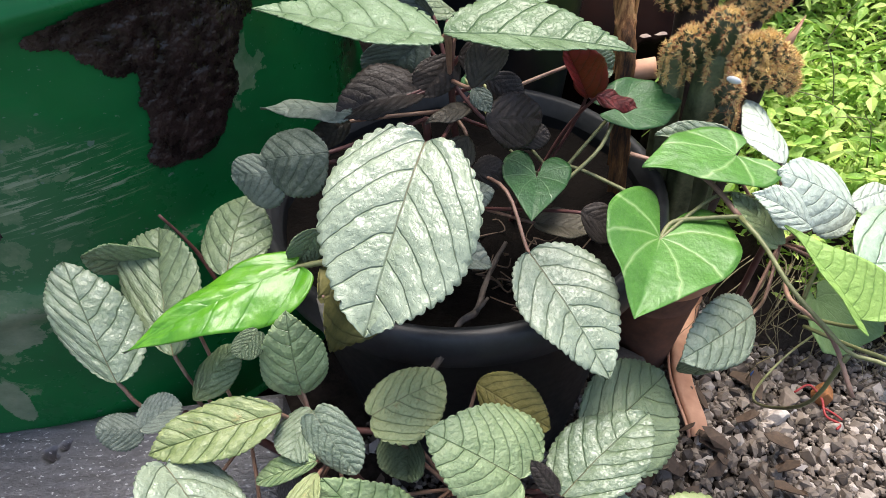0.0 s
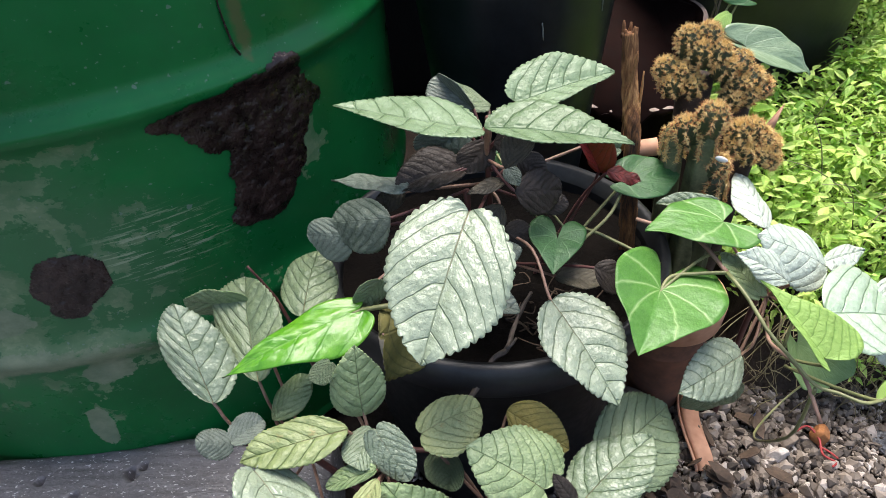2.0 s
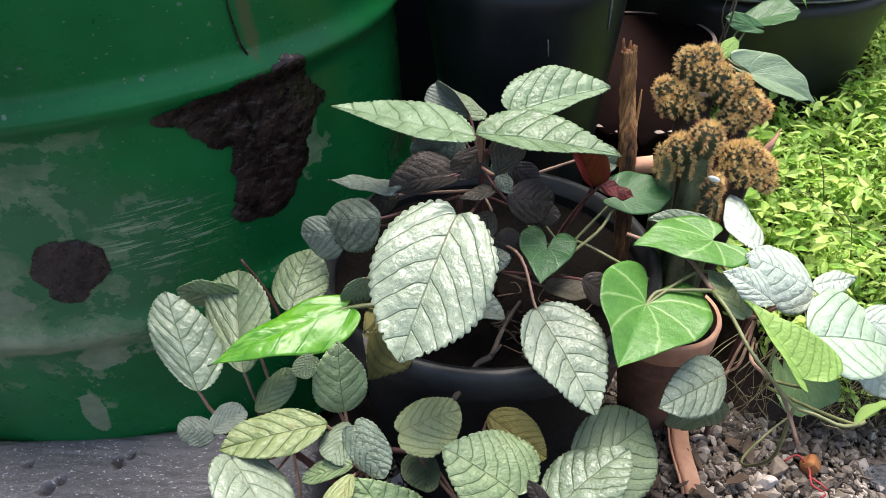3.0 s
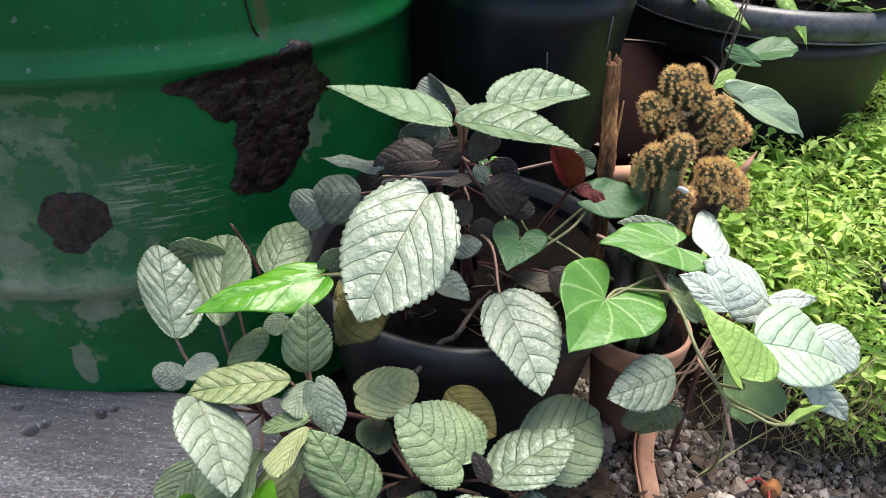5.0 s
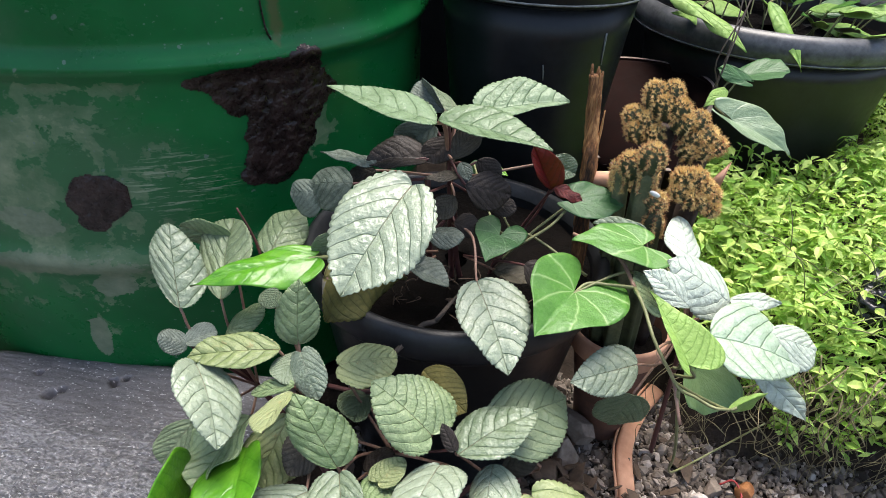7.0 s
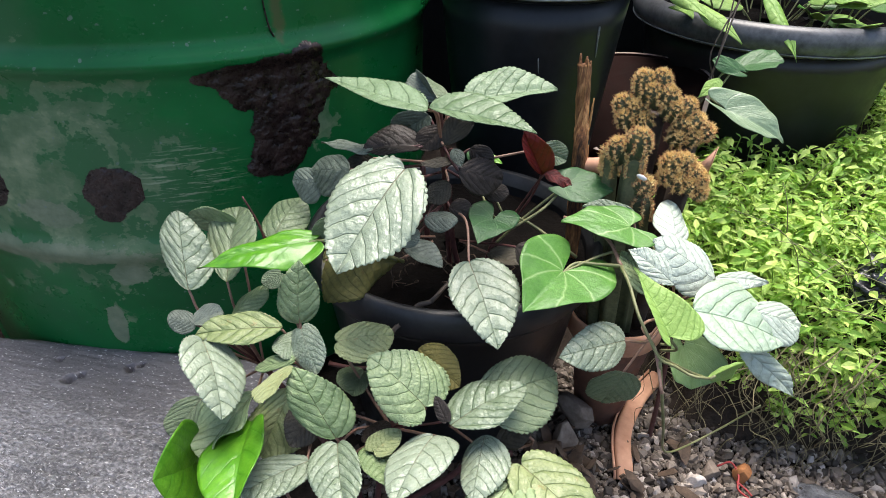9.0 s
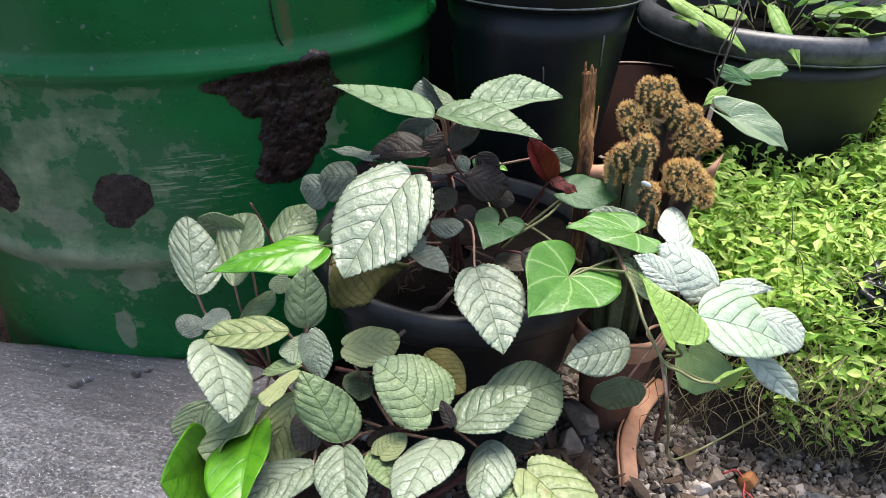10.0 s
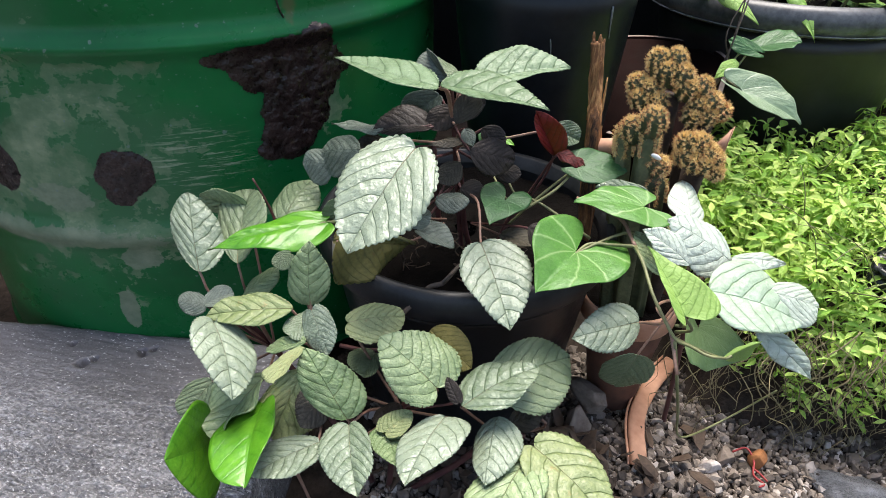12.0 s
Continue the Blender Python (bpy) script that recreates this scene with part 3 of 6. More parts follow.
def leaf(plant, base, tip, left, right, mats, kind="waffle", arch=0.04, curl=0.0, wave=0.3, stem=None, stem_mat=None, stem_r=0.0013, teeth=0.046, puff=1.0, under=None, name="leaf", nu=112, nv=11):
    """One leaf: its blade spans the base, the tip and the margin's widest places to the left and right of the midrib; its stalk runs down to stem."""
    LEAF_NO[0] += 1
    rnd = random.Random(LEAF_NO[0] * 7 + 3)
    off = rnd.uniform(0, 50)
    b, ax = Vector(base), Vector(tip) - Vector(base)
    length = ax.length
    edge, wide = margin(kind, nu)
    sides = {1: Vector(left) - b - ax * wide, -1: Vector(right) - b - ax * wide}
    nz = ax.cross(sides[1] - sides[-1]).normalized()
    bm = bmesh.new()
    uvl = bm.loops.layers.uv.new("blade")
    k_veins = 6.0 if kind not in ("heart", "arrow", "halberd") else 5.0
    crenels = 24 if length > 0.06 else 17
    top, low, uvs = [], [], {}
    for i, (mx, my) in enumerate(edge):
        f = i / nu
        midx = 0.5 * f ** 1.6 + 0.5 * max(0.0, mx)
        tooth = teeth * (abs(math.sin(math.pi * f * crenels)) ** 0.6 - 0.7) * min(1, f * 7, (1 - f) * 9) * (1 + 0.6 * noise.noise(Vector((f * 14, off, 0))))
        row_t, row_l = [], []
        for j in range(-nv, nv + 1):
            v, way = j / nv, 1 if j >= 0 else -1
            a = abs(v)
            x, y = midx + (mx - midx) * a, my * a
            grow = 1 + tooth * a ** 8 + 0.03 * a ** 3 * noise.noise(Vector((f * 5, off + way, 4)))
            x, y = 0.42 + (x - 0.42) * grow, y * grow
            half = sides[way].length / length
            yl = y * half
            q = (x - yl * (0.42 + 1.7 * yl)) * k_veins + (0.22 if way > 0 else 0.0)
            relief = 0.0065 * abs(math.sin(math.pi * q)) ** 0.8 * min(1.0, y * 5) * (1 - 0.7 * a ** 6)
            relief += 0.010 * noise.noise(Vector((x * 5 + off, v * 3, off))) + 0.006 * noise.noise(Vector((x * 13 + off, v * 9, off)))
            relief += 0.0028 * noise.noise(Vector((x * 34 + off, v * 24, off)))
            xc = max(0.0, min(1.0, x))
            z = arch * 4 * xc * (1 - xc) * (1 - 0.7 * y * y) + curl * y ** 3 * 0.25
            z += wave * 0.06 * a ** 2 * math.sin(x * 11 + off + (1.7 if way > 0 else 0))
            z += puff * (relief - 0.008 * max(0.0, 1 - y * 8))
            p = b + ax * x + sides[way] * y + nz * z * length
            t, u = bm.verts.new(p), bm.verts.new(p - nz * 0.0007)
            uvs[t] = uvs[u] = (x, yl * way)
            row_t.append(t)
            row_l.append(u)
        top.append(row_t)
        low.append(row_l)
    n = 2 * nv + 1

    def face(vs, m):
        fc = bm.faces.new(vs)
        fc.material_index = m
        for lp in fc.loops:
            lp[uvl].uv = uvs[lp.vert]
    for i in range(nu):
        for j in range(n - 1):
            face((top[i][j], top[i + 1][j], top[i + 1][j + 1], top[i][j + 1]), 0)
            face((low[i][j + 1], low[i + 1][j + 1], low[i + 1][j], low[i][j]), 1)
        face((top[i + 1][0], top[i][0], low[i][0], low[i + 1][0]), 0)
        face((top[i][n - 1], top[i + 1][n - 1], low[i + 1][n - 1], low[i][n - 1]), 0)
    ob = part(name, bm, [mats, under or UNDER], plant)
    if stem:
        pts = [Vector(p) for p in stem]
        sb = bmesh.new()
        tube(sb, [b + ax.normalized() * 0.006 - nz * 0.0014, b - nz * 0.0016 + (pts[0] - b) * 0.12] + pts, stem_r, stem_r * 1.2, 14, 6)
        part("petiole", sb, stem_mat or (STEM_DARK if mats in (DUSKY, STEEL, CLARET) else PETIOLE), ob)
    return ob


def leaf_facing(plant, base, tip, normal, width, mats, kind="waffle", **more):
    """A leaf given by its base, its tip, the way that its upper side faces and its width."""
    b, ax = Vector(base), Vector(tip) - Vector(base)
    across = Vector(normal).cross(ax).normalized() * width / 2
    at = b + ax * max(SHAPES[kind], key=lambda p: p[1])[0]
    return leaf(plant, base, tip, at + across, at - across, mats, kind, **more)


# ---- ground, slab, walls ----


def ground():
    """One sheet of soil out to the horizon, with a low bank under the weeds."""
    bm = bmesh.new()

    def axis(lo, hi, n, far):
        inner = [lo + (hi - lo) * i / n for i in range(n + 1)]
        return [-far, -6, -2.5, -1.4] + inner + [1.9, 3.0, 7, far]
    xs, ys = axis(-0.9, 1.3, 110, 400), axis(-0.6, 1.6, 110, 400)
    grid = []
    for x in xs:
        row = []
        for y in ys:
            near = 1 if abs(x) < 1.3 and -0.7 < y < 1.7 else 0
            bank = min(1, max(0, (x - 0.40) / 0.05)) * min(1, max(0, (y - 0.53 - 0.02 * noise.noise(Vector((x * 9, 0, 0)))) / 0.05))
            bank *= min(1, max(0, (1.35 - x) / 0.1)) * min(1, max(0, (1.65 - y) / 0.1))
            z = near * (0.006 * noise.noise(Vector((x * 16, y * 16, 0))) + 0.003 * noise.noise(Vector((x * 60, y * 60, 3))))
            z += 0.13 * bank * bank * (3 - 2 * bank) + 0.05 * bank * min(1, max(0, y - 0.6))
            row.append(bm.verts.new((x, y, z - 0.006)))
        grid.append(row)
    for a, b in zip(grid, grid[1:]):
        for j in range(len(ys) - 1):
            bm.faces.new((a[j], b[j], b[j + 1], a[j + 1]))
    return tagged(mesh_ob("ground", bm, GROUND_SOIL), "dark crumbly garden soil with a low bank", "ground", kind="structure")


ground()


PITS = [(-0.397, 0.3, 0.009), (-0.336, 0.343, 0.007), (-0.388, 0.311, 0.006), (-0.322, 0.35, 0.006), (-0.330, 0.336, 0.005), (-0.436, 0.33, 0.005)]


def slab():
    """A thick trowelled concrete slab whose straight far edge runs past the drum."""
    bm = bmesh.new()
    u = Vector((-0.99, -0.138, 0)).normalized()
    o = Vector((-0.055, 0.421, 0)) + u * 0.06
    v = Vector((u.y, -u.x, 0))
    v = v if v.y < 0 else -v
    nu, nv = 360, 300
    ln, wd = 1.03, 1.3
    top = []
    for i in range(nu + 1):
        row = []
        for j in range(nv + 1):
            a, b = ln * (i / nu) ** 1.6, wd * (j / nv) ** 1.6
            p = o + u * a + v * b
            z = 0.105 + 0.0018 * noise.noise(p * 22) + 0.0012 * noise.noise(Vector((p.x * 30, p.y * 140, 1)))
            zone = min(1.0, max(0.0, (b - 0.06 + 0.05 * noise.noise(p * 7)) / 0.14))
            q = Vector((a * 105 + 1.5 * noise.noise(p * 60), b * 190 + 1.5 * noise.noise(p * 70 + Vector((9, 0, 0))), 2))
            z += zone * (0.0030 * (1 - abs(noise.noise(q)) * 2.4) + 0.0016 * noise.noise(Vector((a * 6, b * 75 + noise.noise(p * 14), 7))))
            edge = min(a, b)
            for px, py, pr in PITS:
                z -= 0.022 * max(0.0, 1 - ((p.x - px) ** 2 + (p.y - py) ** 2) / (pr * (1 + 0.3 * noise.noise(p * 150))) ** 2)
            z -= 0.006 * max(0.0, 1 - edge / 0.012) ** 2
            if j == 0:
                p = p + v * 0.004 * noise.noise(Vector((a * 14, 0, 5)))
            row.append(bm.verts.new((p.x, p.y, z)))
        top.append(row)
    for a, b in zip(top, top[1:]):
        for j in range(nv):
            bm.faces.new((a[j], a[j + 1], b[j + 1], b[j]))
    rim = [r[0] for r in top] + top[-1][1:] + [r[-1] for r in top[::-1][1:]] + top[0][::-1][1:-1]
    low = [bm.verts.new((w.co.x, w.co.y, -0.02)) for w in rim]
    for k in range(len(rim)):
        n = (k + 1) % len(rim)
        bm.faces.new((rim[k], rim[n], low[n], low[k]))
    bmesh.ops.recalc_face_normals(bm, faces=bm.faces)
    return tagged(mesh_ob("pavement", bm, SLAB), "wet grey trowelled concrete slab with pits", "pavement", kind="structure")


slab()


def wall(name, x0, x1, y0, y1, h, label):
    bm = bmesh.new()
    bmesh.ops.create_cube(bm, size=1)
    bmesh.ops.transform(bm, verts=bm.verts, matrix=Matrix.LocRotScale(((x0 + x1) / 2, (y0 + y1) / 2, h / 2), None, (x1 - x0, y1 - y0, h)))
    bmesh.ops.bevel(bm, geom=bm.edges[:], offset=0.01, segments=2, affect="EDGES")
    return tagged(mesh_ob(name, bm, WALL, smooth=False), label, "wall", kind="structure")


# Added walls: they close the place, cut off sky and back the dark gaps.
wall("wall_north", -2.4, 1.9, 1.52, 1.72, 1.5, "added wall behind the plants, coloured as deep shade")
wall("wall_west", -1.35, -1.15, -0.2, 1.52, 1.0, "added side wall behind the drum, coloured as deep shade")

# ---- the drum ----
DRUM_AT = (-0.436, 0.747, 0.0)


def drum_radius(z):
    r = 0.383 + 0.004 * min(1, max(0, (z - 0.17) / 0.09))
    for zr, h, w in ((0.272, 0.010, 0.016), (0.510, 0.012, 0.0125), (0.74, 0.012, 0.0125)):
        r += h * math.exp(-((z - zr) / w) ** 2)
    return r


def oil_drum():
    at = thing("oil_drum", DRUM_AT, "worn dark green steel drum with grey primer patches and tar repairs", "drum")
    zs = [0.03 + 0.0055 * i for i in range(150)]
    prof = [(0.366, 0.018), (0.385, 0.02), (0.388, 0.026)] + [(drum_radius(z), z) for z in zs] + [(0.390, 0.85), (0.382, 0.86), (0.374, 0.85), (0.362, 0.838), (0.05, 0.838)]
    bm = turned(prof, 160, 0.004, 2.0)
    bm.transform(Matrix.Translation(DRUM_AT))
    part("shell", bm, ENAMEL, at)
    return at


drum = oil_drum()


def tar_patch(lobes, height, seed, label):
    """Tar smeared over a leak: lobes of (way round, height, half width, half height) in metres on the drum's side."""
    s0, s1 = min(l[0] - l[2] * 1.6 for l in lobes), max(l[0] + l[2] * 1.6 for l in lobes)
    z0, z1 = min(l[1] - l[3] * 1.6 for l in lobes), max(l[1] + l[3] * 1.6 for l in lobes)
    step = 0.0017
    ns, nz = int((s1 - s0) / step), int((z1 - z0) / step)
    bm = bmesh.new()
    field, verts = {}, {}
    for i in range(ns + 1):
        for j in range(nz + 1):
            s, z = s0 + i * step, z0 + j * step
            f = max(1 - math.hypot((s - a) / w, (z - b) / h) for a, b, w, h in lobes)
            f += 0.24 * noise.noise(Vector((s * 36, z * 36, seed))) + 0.07 * noise.noise(Vector((s * 110, z * 110, seed)))
            if f > 0:
                k = min(1, f * 2.6)
                lump = 0.5 + 0.5 * noise.noise(Vector((s * 70, z * 70, seed + 4))) + 0.35 * noise.noise(Vector((s * 210, z * 150, seed + 9)))
                r = drum_radius(z) + 0.0006 + height * k * (0.35 + lump)
                a = s / 0.34
                verts[i, j] = bm.verts.new((DRUM_AT[0] + r * math.sin(a), DRUM_AT[1] - r * math.cos(a), z))
    for (i, j), v in verts.items():
        q = [verts.get(p) for p in ((i, j), (i + 1, j), (i + 1, j + 1), (i, j + 1))]
        if all(q):
            bm.faces.new(q)
    bmesh.ops.delete(bm, geom=[v for v in bm.verts if not v.link_faces], context="VERTS")
    part("tar_patch", bm, TAR, drum, label)


tar_patch([(0.244, 0.490, 0.040, 0.012), (0.273, 0.482, 0.048, 0.028), (0.305, 0.463, 0.056, 0.052), (0.297, 0.420, 0.040, 0.045), (0.285, 0.387, 0.033, 0.036), (0.271, 0.372, 0.025, 0.018)], 0.0028, 1.0, "large lumpy smear of black tar")
tar_patch([(0.105, 0.360, 0.033, 0.032), (0.098, 0.332, 0.017, 0.015)], 0.0022, 5.0, "round dab of black tar")
tar_patch([(-0.040, 0.358, 0.027, 0.034)], 0.0022, 8.0, "round dab of black tar")

bm = bmesh.new()
tube(bm, [(DRUM_AT[0] + 0.3885 * math.sin(a), DRUM_AT[1] - 0.3885 * math.cos(a), z) for a, z in ((0.847, 0.614), (0.838, 0.576), (0.847, 0.542), (0.86, 0.528))], 0.0007, 0.0013, 14, 6, 0.6, 2.0)
part("crack", bm, TAR, drum, "dark tarred crack above the smear")

# ---- pots ----


def pot(name, at, profile, mat, label, soil_z=None, soil_r=0.1, wob=0.0, group="plant pots beside the drum", n=96, rim=None, rim_mat=None):
    t = thing(name, at, label, "flower pot", group)
    lo, hi = rim or (len(profile), 0)
    bm = turned(profile[:lo + 1], n, wob, at[0] * 7)
    bm.transform(Matrix.Translation(at))
    part("body", bm, mat, t)
    if rim:
        for name_, prof, m in (("rim", profile[lo:hi + 1], rim_mat or mat), ("lining", profile[hi:], mat)):
            bm = turned(prof, n, wob, at[0] * 7)
            bmesh.ops.delete(bm, geom=[f for f in bm.faces if len(f.verts) > 4], context="FACES_ONLY")
            bm.transform(Matrix.Translation(at))
            part(name_, bm, m, t)
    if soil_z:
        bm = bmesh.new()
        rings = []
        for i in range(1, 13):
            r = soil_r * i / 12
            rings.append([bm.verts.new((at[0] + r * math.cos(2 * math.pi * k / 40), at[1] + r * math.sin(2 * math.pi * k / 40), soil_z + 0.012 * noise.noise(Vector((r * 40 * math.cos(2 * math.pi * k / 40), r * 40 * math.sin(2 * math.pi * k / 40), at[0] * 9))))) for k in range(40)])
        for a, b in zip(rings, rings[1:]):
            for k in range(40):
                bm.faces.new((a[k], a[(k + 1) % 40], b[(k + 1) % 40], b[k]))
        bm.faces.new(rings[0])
        part("potting_soil", bm, SOIL, t, "potting soil, coloured near black for its shade")
    return t


pot("plant_pot", (0.082, 0.483, 0.0), [(0.116, 0.0), (0.123, 0.004), (0.165, 0.262), (0.168, 0.272), (0.176, 0.276), (0.182, 0.284), (0.1845, 0.300), (0.182, 0.314), (0.176, 0.319), (0.170, 0.316), (0.165, 0.300), (0.160, 0.24), (0.14, 0.2)], BLACK_PLASTIC,
    "black plastic plant pot with a rolled rim", 0.290, 0.164, rim=(3, 10), rim_mat=RIM_PLASTIC)
pot("plant_pot", (0.118, 0.815, 0.0), [(0.075, 0.0), (0.080, 0.004), (0.100, 0.22), (0.133, 0.50), (0.1395, 0.546), (0.147, 0.549), (0.151, 0.556), (0.153, 0.59), (0.148, 0.597), (0.141, 0.592), (0.134, 0.54), (0.12, 0.49)], BLACK_PLASTIC,
    "tall black plastic pot with a ribbed side", 0.53, 0.132, rim=(4, 9), rim_mat=BLACK_PLASTIC)
pot("plant_pot", (0.525, 1.20, 0.0), [(0.16, 0.0), (0.168, 0.004), (0.225, 0.40), (0.229, 0.43), (0.240, 0.432), (0.252, 0.440), (0.257, 0.455), (0.254, 0.472), (0.244, 0.482), (0.232, 0.480), (0.224, 0.468), (0.215, 0.42)], GREY_PLASTIC,
    "wide faded black plastic tub with a rolled rim", 0.435, 0.217, rim=(3, 10), rim_mat=TUB_RIM)
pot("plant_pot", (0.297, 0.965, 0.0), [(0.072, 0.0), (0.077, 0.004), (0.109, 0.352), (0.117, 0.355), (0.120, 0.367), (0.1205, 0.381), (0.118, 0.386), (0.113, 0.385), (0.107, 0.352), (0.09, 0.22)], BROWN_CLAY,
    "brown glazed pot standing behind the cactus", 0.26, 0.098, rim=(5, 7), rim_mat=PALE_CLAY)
pot("plant_pot", (0.298, 0.536, 0.0), [(0.031, 0.0), (0.034, 0.003), (0.054, 0.158), (0.062, 0.160), (0.064, 0.164), (0.066, 0.190), (0.064, 0.194), (0.060, 0.193), (0.056, 0.16), (0.05, 0.12)], DARK_CLAY,
    "small terracotta pot holding the cactus", 0.172, 0.057, 0.01, rim=(3, 7), rim_mat=CLAY)



def lower_front(owner, at, depth, z_from, z_to):
    """Sinks the side towards the open ground in a long low dip, in place of the shade that hides its rim."""
    for ob in owner.children:
        if ob.type == "MESH" and not ob.name.startswith("potting"):
            for v in ob.data.vertices:
                a = math.atan2(v.co.x - at[0], at[1] - v.co.y)
                dip = min(1.0, max(0.0, (math.cos(a + 0.15) - 0.05) / 0.45)) * (1 + 0.3 * noise.noise(Vector((a * 5, 0, 3))))
                v.co.z -= depth * dip * min(1.0, max(0.0, (v.co.z - z_from) / (z_to - z_from)))


lower_front(bpy.data.objects["plant_pot.003"], (0.297, 0.965), 0.115, 0.2, 0.386)


def ring_part(owner, at, r, z, thick, mat, label):
    """A worn bead round the underside of a rim."""
    bm = bmesh.new()
    n = 96
    rings = []
    for k in range(n):
        a = 2 * math.pi * k / n
        rr = thick * (1 + 0.35 * noise.noise(Vector((math.cos(a) * 6, math.sin(a) * 6, z))))
        rings.append([bm.verts.new((at[0] + (r + rr * math.cos(q * 1.257)) * math.sin(a), at[1] - (r + rr * math.cos(q * 1.257)) * math.cos(a), z + rr * math.sin(q * 1.257))) for q in range(5)])
    for k in range(n):
        a, b = rings[k], rings[(k + 1) % n]
        for q in range(5):
            bm.faces.new((a[q], b[q], b[(q + 1) % 5], a[(q + 1) % 5]))
    part("bead", bm, mat, owner, label)


ring_part(bpy.data.objects["plant_pot.001"], (0.118, 0.815), 0.1508, 0.5535, 0.0016, SCUFF, "pale worn bead under the rim")
ring_part(bpy.data.objects["plant_pot.002"], (0.525, 1.20), 0.2525, 0.4385, 0.0013, SCUFF, "pale worn bead under the rim")

# scuff lines on the tall black pot
for p0, p1, r in (((0.2195, 0.725, 0.513), (0.2195, 0.733, 0.469), 0.0012), ((0.145, 0.687, 0.474), (0.147, 0.690, 0.453), 0.001)):
    bm = bmesh.new()
    tube(bm, [p0, p1], r, r * 0.6, 6, 6, 0.8, r * 900)
    part("scuff", bm, SCUFF, bpy.data.objects["plant_pot.001"], "pale scraped line in the plastic")

# ---- cactus ----


def cactus_arm(at, top, r, seed, red=False, ribs=8, bare=0.3, skin=None):
    """One stubby ribbed column; woolly dots and spines sit along its ribs from the bare share upward."""
    rnd = random.Random(seed)
    b, t = Vector(at), Vector(top)
    ax = (t - b)
    ln = ax.length
    ax.normalize()
    sx = ax.cross(Vector((0.3, 1, 0.1))).normalized()
    sy = sx.cross(ax)
    bm = bmesh.new()
    nr, ns = 14, ribs * 4
    rings = []
    knee = max(0.4, 1 - 1.2 * r / ln)

    def radius(f):
        dome = math.sqrt(max(0.0, 1 - max(0.0, (f - knee) / (1 - knee)) ** 2.1))
        return r * (0.86 + 0.14 * math.sin(math.pi * min(1, f * 1.1))) * max(dome, 0.04)
    for i in range(nr + 1):
        f = 1 - (1 - i / nr) ** 1.5
        ring = []
        for k in range(ns):
            a = 2 * math.pi * k / ns
            rr = radius(f) * (1 + 0.16 * math.cos(a * ribs))
            ring.append(bm.verts.new(b + ax * ln * f + (sx * math.cos(a) + sy * math.sin(a)) * rr))
        rings.append(ring)
    for a, c in zip(rings, rings[1:]):
        for k in range(ns):
            bm.faces.new((a[k], a[(k + 1) % ns], c[(k + 1) % ns], c[k]))
    bm.faces.new(rings[-1])
    arm = part("column", bm, skin or CACTUS, cactus)
    gold, rust, wool = bmesh.new(), bmesh.new(), bmesh.new()

    def spike(sb, p, d, h, w):
        u = d.cross(Vector((0.2, 0.5, 1))).normalized() * w
        u2 = d.cross(u).normalized() * w
        v0, v1, v2, v3 = (sb.verts.new(q) for q in (p + u, p - u * 0.5 + u2, p - u * 0.5 - u2, p + d * h))
        for tri in ((v0, v1, v3), (v1, v2, v3), (v2, v0, v3)):
            sb.faces.new(tri)
    rows = max(4, int(ln * (1 - bare) / 0.0044))
    for i in range(rows):
        f = bare + (0.985 - bare) * (i + 0.5) / rows
        for k in range(ribs):
            a = 2 * math.pi * (k + 0.06 * rnd.uniform(-1, 1)) / ribs
            out = sx * math.cos(a) + sy * math.sin(a)
            slope = max(0.0, (f - knee) / (1 - knee))
            nrm = (out * (1 - 0.8 * slope) + ax * (0.1 + 1.1 * slope)).normalized()
            p = b + ax * ln * f + out * radius(f) * 1.14
            for s in range(7):
                spike(wool, p - nrm * 0.0004, (nrm + Vector((rnd.uniform(-1, 1), rnd.uniform(-1, 1), rnd.uniform(-1, 1))) * 0.6).normalized(), 0.0032, 0.0014)
            for s in range(26):
                d = (nrm * 0.8 + Vector((rnd.uniform(-1, 1), rnd.uniform(-1, 1), rnd.uniform(-1, 1)))).normalized()
                spike(rust if rnd.random() < (0.55 if red else 0.28) else gold, p, d, rnd.uniform(0.0028, 0.0066), 0.00036)
    for s in range(70):
        d = (ax * 0.7 + Vector((rnd.uniform(-1, 1), rnd.uniform(-1, 1), rnd.uniform(-1, 1)))).normalized()
        spike(gold, t + (sx * rnd.uniform(-1, 1) + sy * rnd.uniform(-1, 1)) * r * 0.3, d, rnd.uniform(0.003, 0.006), 0.00042)
    part("areole_wool", wool, WOOL, arm, "cream woolly dots", smooth=False)
    part("gold_spine_cover", gold, SPINE, arm, "golden brown spines", smooth=False)
    part("rust_spine_cover", rust, SPINE_RED, arm, "rust-red spines", smooth=False)


